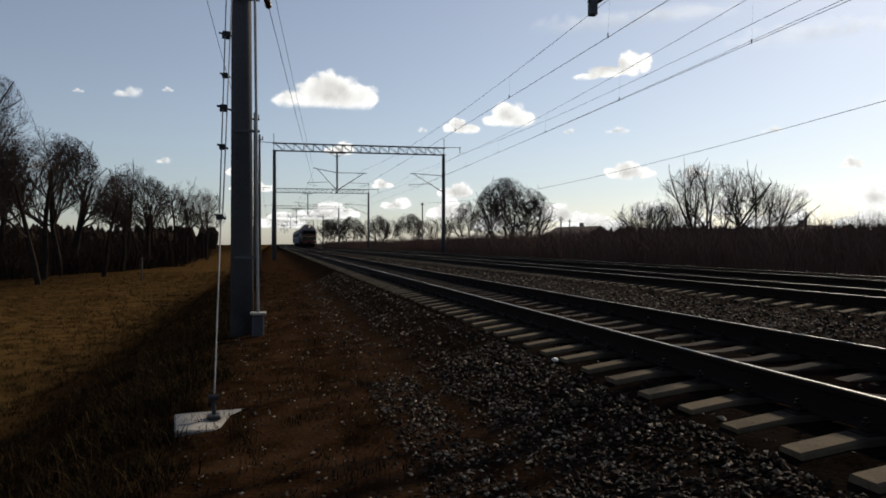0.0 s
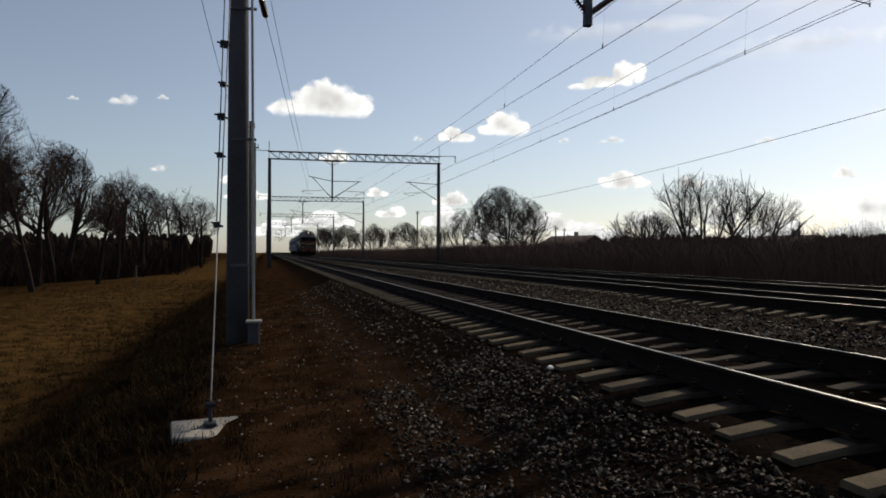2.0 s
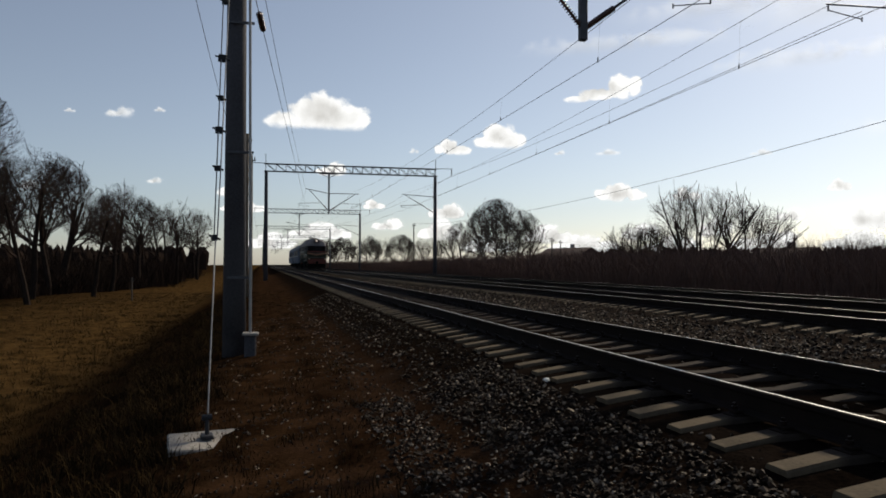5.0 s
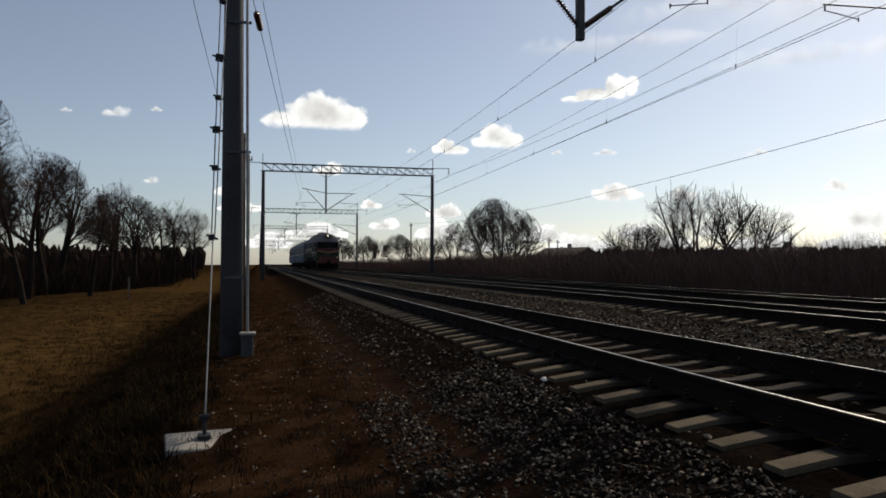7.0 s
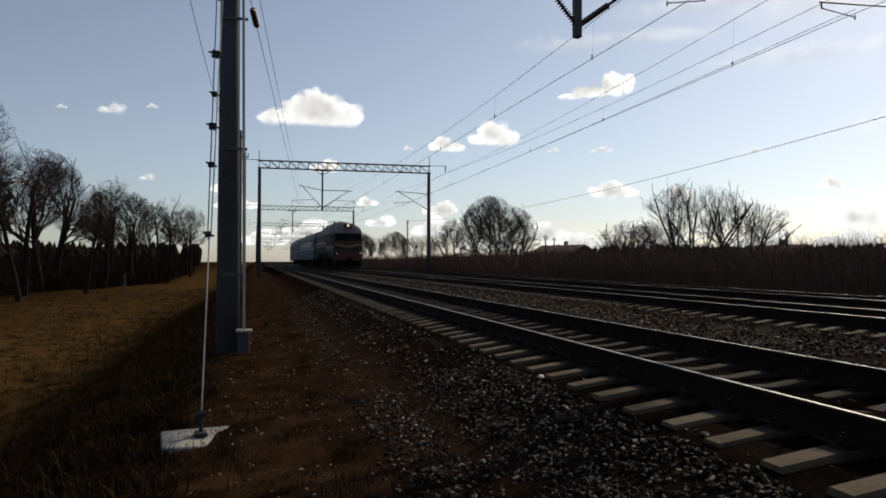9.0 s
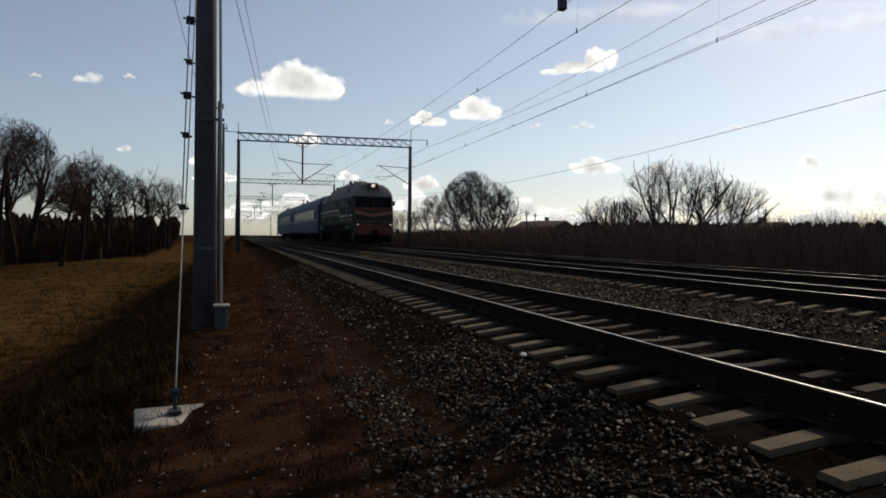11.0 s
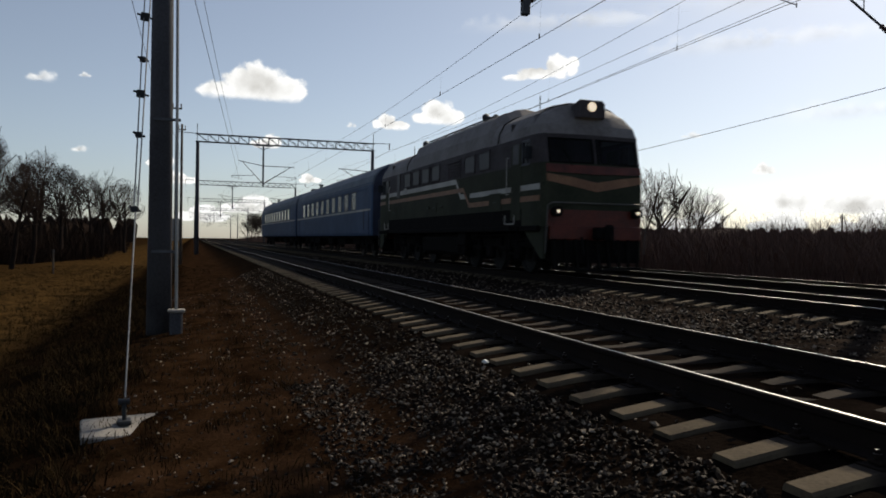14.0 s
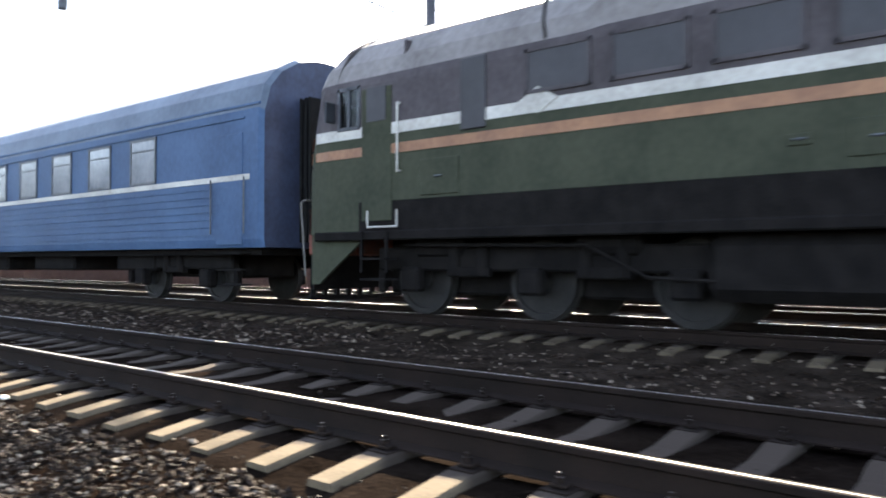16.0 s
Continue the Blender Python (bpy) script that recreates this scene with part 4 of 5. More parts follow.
CW = 1.53
CL = 11.9
CSEC = [(1.5, 1.05), (CW, 1.2), (CW, 2.0), (CW, 3.05), (1.52, 3.5), (1.48, 3.62), (1.39, 3.94), (1.14, 4.24), (0.72, 4.48), (0.3, 4.58), (0, 4.6)]


def build_coach():
    t = tagged(empty("passenger_coach"), "blue ribbed passenger coach with white stripe and grey roof", "railway coach", "coaches of the train")
    side = CSEC + [(-x, z) for x, z in CSEC[-2::-1]]
    n = len(side)
    bm = B()
    rings = []
    for y, k in ((CL, 0.97), (CL - 0.12, 1), (0, 1), (-CL + 0.12, 1), (-CL, 0.97)):
        rings.append([bm.verts.new((x * k, y, z if z < 3.4 or k == 1 else z - 0.06)) for x, z in side])
    for a, b2 in zip(rings, rings[1:]):
        for j in range(n):
            f = bm.faces.new((a[j], a[(j + 1) % n], b2[(j + 1) % n], b2[j]))
            zm = (side[j][1] + side[(j + 1) % n][1]) / 2
            f.material_index = 1 if zm > 3.35 else 0
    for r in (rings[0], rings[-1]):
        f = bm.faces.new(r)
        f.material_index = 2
    bmesh.ops.recalc_face_normals(bm, faces=bm.faces)
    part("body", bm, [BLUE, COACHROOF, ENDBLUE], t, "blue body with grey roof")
    for s in (1, -1):
        x = s * (CW + 0.004)
        for z in (1.3, 1.44, 1.58, 1.72, 1.86, 2.0, 2.14, 3.36):
            bm = B()
            box(bm, x, 0, z, 0.026, 2 * CL - 1.0, 0.03)
            part("rib", bm, BLUE, t)
        bm = B()
        box(bm, x, 0, 2.3, 0.02, 2 * CL - 0.7, 0.1)
        part("white_stripe", bm, CREAM, t, "white painted waist stripe")
        bm = B()
        bar(bm, (s * 1.5, -CL + 0.1, 3.58), (s * 1.5, CL - 0.1, 3.58), 0.03, 4)
        part("gutter", bm, BLUE, t)
        for k in range(10):
            y = -8.0 + 1.82 * k
            bm = B()
            box(bm, x, y, 2.84, 0.014, 0.92, 0.86)
            w = part("window", bm, PANE, t)
            bm = B()
            for q in (-1, 1):
                box(bm, x + s * 0.006, y + q * 0.48, 2.84, 0.03, 0.05, 0.94)
                box(bm, x + s * 0.006, y, 2.84 + q * 0.45, 0.03, 1.0, 0.05)
            box(bm, x + s * 0.006, y, 3.06, 0.024, 0.92, 0.03)
            part("window_frame", bm, STEEL, w)
        for y in (-CL + 0.95, CL - 0.95):
            bm = B()
            box(bm, x - s * 0.006, y, 2.1, 0.03, 0.8, 2.0, 0.01)
            d = part("door", bm, BLUE, t, "blue end door")
            for q in (-0.5, 0.5):
                bm = B()
                bar(bm, (x + s * 0.05, y + q, 1.3), (x + s * 0.05, y + q, 2.3), 0.015, 6)
                part("grab_rail", bm, STEEL, d)
            bm = B()
            for z in (0.95, 0.65, 0.38):
                box(bm, s * 1.4, y, z, 0.25, 0.7, 0.03)
            part("steps", bm, UNDER, t)
    for y, w, h in ((-7.0, 1.6, 0.5), (-3.0, 2.2, 0.55), (0.5, 1.4, 0.6), (4.2, 2.0, 0.5)):
        bm = B()
        box(bm, random.uniform(-0.15, 0.15), y, 0.85, 2.4, w, h, 0.05)
        part("equipment_box", bm, UNDER, t)
    bm = B()
    box(bm, 0, 0, 1.0, 2.6, 2 * CL - 0.6, 0.16)
    part("underframe", bm, UNDER, t)
    for e in (1, -1):
        bm = B()
        box(bm, 0, e * (CL + 0.16), 2.45, 1.35, 0.34, 2.5, 0.1)
        for k in (0.06, 0.2, 0.3):
            box(bm, 0, e * (CL + k), 2.45, 1.45, 0.05, 2.6)
        part("gangway", bm, RUBBER, t, "black rubber gangway bellows")
        bm = B()
        box(bm, 0, e * (CL + 0.3), 1.0, 0.3, 0.6, 0.3, 0.05)
        part("coupler", bm, UNDER, t)
    for y in (-6, -2, 2, 6):
        bm = B()
        box(bm, 0.4, y, 4.58, 0.4, 0.5, 0.14, 0.04)
        part("roof_vent", bm, DARKSTEEL, t)
    bm = B()
    bar(bm, (0.1, CL - 1.2, 4.4), (0.1, CL - 1.2, 4.95), 0.1, 10)
    box(bm, 0.1, CL - 1.2, 4.98, 0.36, 0.36, 0.08, 0.02)
    part("stove_pipe", bm, DARKSTEEL, t)
    bm = B()
    box(bm, -0.3, CL - 0.6, 4.6, 0.5, 0.6, 0.2, 0.05)
    part("roof_vent", bm, DARKSTEEL, t)
    for yc in (8.5, -8.5):
        bm = B()
        box(bm, 0, yc, 0.72, 1.3, 3.4, 0.5, 0.05)
        part("brake_gear", bm, UNDER, t)
        bogie(t, yc, (-1.2, 1.2), 0.475)
    return t


# ---------------------------------------------------------------- trees and scrub
def grow(seed, height, stems, lean, spread, levels, thick, rise=0.03, head=None):
    """Bare tree: a list of tapered segments (a, b, ra, rb, level); head: half width, middle and half height of the crown."""
    rnd = random.Random(seed)
    out = []

    def limb(p, d, length, r, lev):
        steps = 4 if lev < 2 else 3
        q = p
        pts = [p]
        for i in range(steps):
            up = rise if lev else 0.05
            d = (d + Vector((rnd.uniform(-1, 1), rnd.uniform(-1, 1), rnd.uniform(-0.6, 1) * 0.6)) * (0.15 + 0.06 * lev) + Vector((0, 0, up))).normalized()
            nq = q + d * length / steps
            if head:
                u = Vector((nq.x / head[0], nq.y / head[0], max(0.0, nq.z - head[1]) / head[2])).length
                if u > 1.0:
                    if lev > 1 or u > 1.15:
                        return
                    length *= 0.5
            r0, r1 = r * (1 - 0.62 * i / steps), r * (1 - 0.62 * (i + 1) / steps)
            out.append((q, nq, r0, r1, lev))
            q = nq
            pts.append((q, d, r1))
            if lev < levels and (i > 0 or lev > 0):
                for _ in range(rnd.choice((2, 2, 3)) if lev < levels - 1 else 4):
                    side = Vector((rnd.uniform(-1, 1), rnd.uniform(-1, 1), rnd.uniform(-0.3, 0.55)))
                    nd = (d * (1.0 - spread * 0.5) + side.normalized() * spread).normalized()
                    limb(q, nd, length * rnd.uniform(0.42, 0.64), max(r1 * rnd.uniform(0.42, 0.64), 0.007), lev + 1)
    for s in range(stems):
        a = 2 * math.pi * s / stems + rnd.uniform(-0.4, 0.4)
        d = Vector((math.cos(a) * lean, math.sin(a) * lean, 1)).normalized()
        limb(Vector((math.cos(a) * 0.15 * (stems > 1), math.sin(a) * 0.15 * (stems > 1), -0.3)), d, height * rnd.uniform(0.62, 0.75), thick, 0)
    return out


def segs_mesh(name, segs, material):
    verts, faces = [], []
    for a, b, ra, rb, lev in segs:
        n = 7 if lev == 0 else (4 if lev == 1 else 3)
        d = (b - a).normalized()
        u = d.orthogonal().normalized()
        w = d.cross(u)
        k = len(verts)
        for p, r in ((a, ra), (b, rb)):
            for i in range(n):
                t = 2 * math.pi * i / n
                verts.append(tuple(p + (u * math.cos(t) + w * math.sin(t)) * r))
        faces += [(k + i, k + (i + 1) % n, k + n + (i + 1) % n, k + n + i) for i in range(n)]
    me = bpy.data.meshes.new(name)
    me.from_pydata(verts, [], faces)
    me.materials.append(material)
    return me


def tree_proto(seed, height, stems, lean, spread, levels, thick, label, group, rise=0.03, head=None):
    t = tagged(empty("bare_tree"), label, "tree", group)
    s = grow(seed, height, stems, lean, spread, levels, thick, rise, head)
    part("trunk", segs_mesh("trunk", [q for q in s if q[4] < 1], BARK), None, t)
    part("crown", segs_mesh("crown", [q for q in s if q[4] >= 1], TWIG), None, t)
    return t


def place(proto, x, y, sc, rz, first):
    m = pose(x, y, ground_z(x, y) - 0.05, 0, 0, rz)
    if first:
        proto.matrix_basis = m
        proto.scale = (sc, sc, sc)
        return proto
    o = copy_thing(proto, m)
    o.scale = (sc, sc, sc)
    return o


rt = random.Random(5)
TALL = [tree_proto(11 + i, 12.0, 1, 0.06, 0.72, 4, 0.27, "tall bare tree with dark trunk and fine twigs", "row of bare trees", 0.03, (3.1, 5.8, 5.8)) for i in range(3)]
left_trees = [(-16.5, 60, 0.94), (-20.5, 61, 1.39), (-19, 70, 1.14), (-15, 74, 0.88), (-20, 80, 1.22), (-16, 88, 0.99), (-22, 92, 1.28), (-15, 101, 1.02), (-19, 108, 1.21), (-14, 116, 0.99),
              (-18, 125, 1.16), (-12.4, 118, 1.1), (-20, 140, 1.28), (-25.5, 50, 1.63), (-31, 52, 1.63), (-28, 64, 1.42), (-25, 75, 1.35), (-30, 90, 1.42), (-12, 150, 1.21), (-14, 165, 1.21), (-34, 60, 1.63), (-24, 100, 1.42), (-28, 112, 1.49), (-34, 105, 1.56), (-22, 130, 1.42), (-40, 95, 1.70), (-46, 80, 1.70), (-38, 120, 1.63), (-27, 150, 1.42), (-20, 170, 1.42)]
for i, (x, y, s) in enumerate(left_trees):
    place(TALL[i % 3], x, y, s, rt.uniform(0, 360), i < 3)
FAN = [tree_proto(41 + i, 8.4, 6, 0.75, 0.66, 4, 0.11, "round-headed bare tree with dense fine twigs", "bare trees in the scrub", 0.03, (3.3, 2.2, 4.9)) for i in range(2)]
DOME = [tree_proto(61 + i, 10.6, 8, 0.6, 0.62, 3, 0.12, "wide bare willow with many spreading stems", "bare trees in the scrub", 0.06, (4.9, 3.8, 4.2)) for i in range(2)]
right_trees = [(DOME[0], 31.8, 50, 0.98), (DOME[1], 35.2, 49, 0.8), (DOME[1], 32.0, 60, 0.68), (DOME[0], 38.0, 66, 0.74), (FAN[0], 29.4, 92, 1.45), (FAN[1], 33.2, 95, 1.3), (FAN[1], 29, 108, 1.15), (DOME[0], 35, 100, 0.7),
               (DOME[1], 30, 135, 0.85), (FAN[0], 30, 165, 1.2), (FAN[1], 26, 190, 1.3), (DOME[1], 31, 205, 1.1), (FAN[0], 22.5, 215, 1.35), (FAN[1], 20.5, 240, 1.45), (FAN[0], 19, 262, 1.45), (DOME[0], 40, 78, 0.55)]
seen = set()
for p, x, y, s in right_trees:
    place(p, x, y, s, rt.uniform(0, 360), p.name not in seen)
    seen.add(p.name)


def scatter_blades(name, spots, blades, h, w, spread, material, label, category, rs, bend=0.3):
    """Clumps of thin upright blades or shoots, each a narrow folded strip."""
    v, f = [], []
    for x, y, z, k in spots:
        for _ in range(blades):
            a = rs.uniform(0, 2 * math.pi)
            px, py = x + rs.gauss(0, spread * k), y + rs.gauss(0, spread * k)
            hh, ww = h * k * rs.uniform(0.5, 1.2), w * rs.uniform(0.6, 1.4)
            dx, dy = math.cos(a) * ww, math.sin(a) * ww
            bx, by = rs.gauss(0, bend) * hh, rs.gauss(0, bend) * hh
            n = len(v)
            v += [(px - dx, py - dy, z - 0.05), (px + dx, py + dy, z - 0.05), (px + bx * 0.4 - dx * 0.7, py + by * 0.4 - dy * 0.7, z + hh * 0.6), (px + bx * 0.4 + dx * 0.7, py + by * 0.4 + dy * 0.7, z + hh * 0.6), (px + bx, py + by, z + hh)]
            f += [(n, n + 1, n + 3, n + 2), (n + 2, n + 3, n + 4)]
    me = bpy.data.meshes.new(name)
    me.from_pydata(v, [], f)
    me.materials.append(material)
    return tagged(new(name, me), label, category, kind="stuff")


rs = random.Random(7)
spots = []
for _ in range(2600):
    y = rs.uniform(4, 120) if rs.random() < 0.7 else rs.uniform(120, 330)
    x = rs.uniform(20.5, 36) if y < 130 else rs.uniform(18.5, 34)
    spots.append((x, y, ground_z(x, y), rs.uniform(0.7, 1.15) * (1 + 0.3 * (x - 20) / 14)))
scatter_blades("scrub", spots, 62, 2.25, 0.015, 0.65, SCRUB, "dense belt of bare brown scrub beside the line", "scrub", rs, 0.42)
spots = []
for _ in range(1300):
    y = rs.uniform(98, 200)
    x = -12 - (y - 98) * 0.04 - rs.random() * 75
    spots.append((x, y, ground_z(x, y), rs.uniform(0.45, 1.0) * (1.0 + 0.6 * noise.noise((x * 0.22, y * 0.1, 4.0)))))
for _ in range(900):
    k = rs.random()
    y = 56 + 44 * k
    x = -26 + 12 * k - 34 * rs.random() ** 1.4
    spots.append((x, y, ground_z(x, y), rs.uniform(0.15, 0.5) * (1.0 + 0.9 * noise.noise((x * 0.2, y * 0.2, 9.0)))))
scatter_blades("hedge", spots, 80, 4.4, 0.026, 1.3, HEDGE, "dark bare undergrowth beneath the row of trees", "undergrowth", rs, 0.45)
spots = []
for _ in range(5200):
    x = rs.choice((rs.uniform(-4.6, -0.8), rs.uniform(-4.6, 1.2), rs.gauss(-4.6, 0.8)))
    y = 2.2 + 45 * rs.random() ** 1.7
    spots.append((x, y, ground_z(x, y), rs.uniform(0.5, 1.2)))
tuss = []
for _ in range(900):
    x = rs.choice((rs.uniform(-3.9, -0.9), rs.gauss(-1.3, 0.35)))
    y = 3.5 + 45 * rs.random() ** 1.6
    tuss.append((x, y, ground_z(x, y), rs.uniform(0.5, 1.3)))
scatter_blades("tussocks", tuss, 34, 0.17, 0.006, 0.1, SHADED_GRASS, "coarse brown tussocks along the edge of the embankment", "grass", rs, 0.75)
scatter_blades("embankment_grass", spots, 14, 0.085, 0.004, 0.08, SHADED_GRASS, "dry tufted grass on the embankment", "grass", rs, 0.6)
spots = []
for _ in range(6000):
    x = -4.6 - 22 * rs.random() ** 1.3
    y = 8 + 75 * rs.random() ** 1.2
    spots.append((x, y, ground_z(x, y), rs.uniform(0.5, 1.1)))
scatter_blades("field_grass", spots, 9, 0.14, 0.008, 0.16, DRYGRASS, "short yellow-brown grass of the field", "grass", rs, 0.6)


# ---------------------------------------------------------------- ballast
def scatter_stones(name, spots, label, rs):
    v, f = [], []
    tri = [(0, 2, 4), (2, 1, 4), (1, 3, 4), (3, 0, 4), (2, 0, 5), (1, 2, 5), (3, 1, 5), (0, 3, 5)]
    base = [(1, 0, 0), (-1, 0, 0), (0, 1, 0), (0, -1, 0), (0, 0, 1), (0, 0, -1)]
    for x, y, z, s in spots:
        a = rs.uniform(0, 6.28)
        c, sn = math.cos(a), math.sin(a)
        n = len(v)
        ex, ey, ez = s * rs.uniform(0.7, 1.4), s * rs.uniform(0.5, 1.0), s * rs.uniform(0.35, 0.8)
        tx, ty = rs.uniform(-0.5, 0.5), rs.uniform(-0.5, 0.5)
        for bx, by, bz in base:
            px, py, pz = bx * ex + rs.uniform(-0.25, 0.25) * s, by * ey + rs.uniform(-0.25, 0.25) * s, bz * ez
            qx, qy = px * c - py * sn, px * sn + py * c
            v.append((x + qx, y + qy, z + pz + qx * tx + qy * ty))
        f += [(n + p, n + q, n + r) for p, q, r in tri]
    me = bpy.data.meshes.new(name)
    me.from_pydata(v, [], f)
    me.materials.append(STONES)
    return tagged(new(name, me), label, "ballast", kind="stuff")


spots = []
for _ in range(60000):
    y = -3 + 34 * rs.random() ** 1.6
    x = rs.choice((rs.uniform(1.6, 6.2), rs.uniform(0.9, 3.0), rs.gauss(2.2, 0.5), rs.uniform(5.5, 9.2)))
    if x < 1.0 and rs.random() < 0.6:
        continue
    if x < 2.4 and rs.random() < min(0.6, (y - 2.5) * 0.1):
        continue
    if (2.62 < x < 5.6 and rs.random() < 0.93) or (2.25 < x <= 2.62 and rs.random() < 0.55):
        continue
    spots.append((x, y, ground_z(x, y) + rs.uniform(-0.01, 0.015), rs.uniform(0.011, 0.03)))
for _ in range(14000):
    y = -2.5 + 11 * rs.random() ** 1.35
    x = rs.uniform(1.0, 2.62) if rs.random() < 0.7 else rs.gauss(2.0, 0.45)
    if x > 2.66:
        continue
    spots.append((x, y, ground_z(x, y) + rs.uniform(-0.008, 0.02), rs.uniform(0.012, 0.028)))
for _ in range(5000):
    x, y = rs.uniform(-0.8, 1.8), 1.5 + 22 * rs.random() ** 1.5
    spots.append((x, y, ground_z(x, y), rs.uniform(0.008, 0.024)))
for _ in range(16000):
    y = 8 + 55 * rs.random() ** 1.3
    x = rs.choice((rs.uniform(5.6, 9.6), rs.uniform(8.2, 17)))
    if 9.0 < x < 11.7 and rs.random() < 0.7:
        continue
    spots.append((x, y, ground_z(x, y) + rs.uniform(-0.01, 0.03), rs.uniform(0.025, 0.05)))
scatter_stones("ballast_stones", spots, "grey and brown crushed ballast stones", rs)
b = B()
lathe(b, (0, 0, -0.02), (0, 0, 0.05), [(0, 0.045), (0.02, 0.05), (0.045, 0.028)], 7)
s = tagged(part("white_stone", b, mat("white_quartz", (0.75, 0.74, 0.7), (0.6, 0.58, 0.55), 0.7, bump=0.3)), "pale white stone lying on the ballast edge", "stone")
s.matrix_basis = pose(2.68, 6.84, ground_z(2.68, 6.84) + 0.02, 8, 0, 20)
s.scale = (0.75, 0.75, 0.6)


# ---------------------------------------------------------------- far things
ROOFM = mat("dark_house_roof", (0.09, 0.05, 0.04), (0.05, 0.03, 0.025), 0.85, scale=2, fine=15)
WALLM = mat("grey_house_wall", (0.3, 0.29, 0.28), (0.2, 0.19, 0.18), 0.9, scale=1, fine=12)


def house(x, y, w, d, h, rise, rz, label):
    t = tagged(empty("house", pose(x, y, ground_z(x, y) - 0.2, 0, 0, rz)), label, "house")
    bm = B()
    box(bm, 0, 0, h / 2, w, d, h)
    part("wall", bm, WALLM, t)
    bm = B()
    e = 0.4
    pr = [(-w / 2 - e, h - 0.15), (0, h + rise), (w / 2 + e, h - 0.15), (w / 2 + e, h - 0.3), (0, h + rise - 0.15), (-w / 2 - e, h - 0.3)]
    a = [bm.verts.new((px, -d / 2 - e, pz)) for px, pz in pr]
    c = [bm.verts.new((px, d / 2 + e, pz)) for px, pz in pr]
    for i in range(6):
        bm.faces.new((a[i], a[(i + 1) % 6], c[(i + 1) % 6], c[i]))
    bm.faces.new(a)
    bm.faces.new(c[::-1])
    for s2 in (-1, 1):
        q = [bm.verts.new((px, s2 * d / 2, pz)) for px, pz in ((-w / 2, h), (w / 2, h), (0, h + rise - 0.1))]
        bm.faces.new(q)
    rf = part("roof", bm, ROOFM, t)
    bm = B()
    box(bm, w * 0.15, 0.5, h + rise, 0.5, 0.5, 1.2, 0.03)
    part("chimney", bm, WALLM, rf)
    for px in (-w * 0.28, w * 0.28):
        bm = B()
        box(bm, px, -d / 2 - 0.01, h * 0.55, 0.9, 0.06, 1.1)
        part("window", bm, PANE, t)
    return t


house(46, 108, 8, 9, 2.6, 1.9, 20, "low house with dark gabled roof behind scrub")
house(62, 45, 10, 9, 2.4, 2.2, -35, "low house with dark gabled roof behind scrub")
house(52, 66, 6, 6, 2.2, 1.5, 10, "small shed with dark gabled roof behind scrub")


def apartment(x, y, w, h, label):
    t = tagged(empty("apartment_building", pose(x, y, -1.5)), label, "building")
    bm = B()
    box(bm, 0, 0, h / 2, w, 10, h)
    part("wall", bm, WALLM, t)
    bm = B()
    box(bm, 0, 0, h + 0.2, w + 0.6, 10.6, 0.4)
    part("roof", bm, ROOFM, t)
    for i in range(4):
        for k in range(int(h / 3)):
            bm = B()
            box(bm, -w / 2 + w * (i + 0.5) / 4, -5.02, 1.8 + 3 * k, 1.6, 0.08, 1.4)
            part("window", bm, PANE, t)


apartment(-16, 520, 15, 14, "grey block of flats far down the line")

for x, y, h in ((31, 58, 4.6), (40, 50, 4.2), (48, 46, 4.4), (30, 75, 4.6), (45, 30, 4.2), (38, 92, 5.0)):
    thin_pole(x, y, h, 0.09, "short dark utility pole standing in scrub")
thin_pole(-11.2, 31.5, 5.2, 0.11, "old wooden telegraph pole with crossarm in the field")
t = tagged(empty("marker_post", pose(-10.4, 66, ground_z(-10.4, 66))), "thin dark marker post in dry grass", "post")
b = B()
bar(b, (0, 0, -0.2), (0, 0, 1.9), 0.06, 8)
part("shaft", b, WOOD, t)
b = B()
box(b, 0, 0, 1.75, 0.22, 0.05, 0.28)
part("plate", b, DARKSTEEL, t)

# distant woods along the horizon
v, f = [], []
for _ in range(2600):
    az = radians(rs.uniform(22, 115)) if rs.random() < 0.7 else radians(rs.uniform(-75, -4))
    d = rs.uniform(420, 800)
    x, y = math.sin(az) * d, math.cos(az) * d
    h, w = rs.uniform(8, 15) * d / 600, rs.uniform(4, 9)
    n = len(v)
    ring = 7
    for zz, k in ((-4, 0.5), (h * 0.35, 1.0), (h * 0.7, 0.8), (h, 0.15)):
        for i in range(ring):
            a = 2 * math.pi * i / ring
            r = w * 0.5 * k * rs.uniform(0.6, 1.3)
            v.append((x + math.cos(a) * r, y + math.sin(a) * r, zz + rs.uniform(-0.8, 0.8)))
    for q in range(3):
        f += [(n + q * ring + i, n + q * ring + (i + 1) % ring, n + (q + 1) * ring + (i + 1) % ring, n + (q + 1) * ring + i) for i in range(ring)]
me = bpy.data.meshes.new("far_woods")
me.from_pydata(v, [], f)
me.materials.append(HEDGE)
tagged(new("far_woods", me), "dark far woods along the horizon", "woods", kind="stuff")


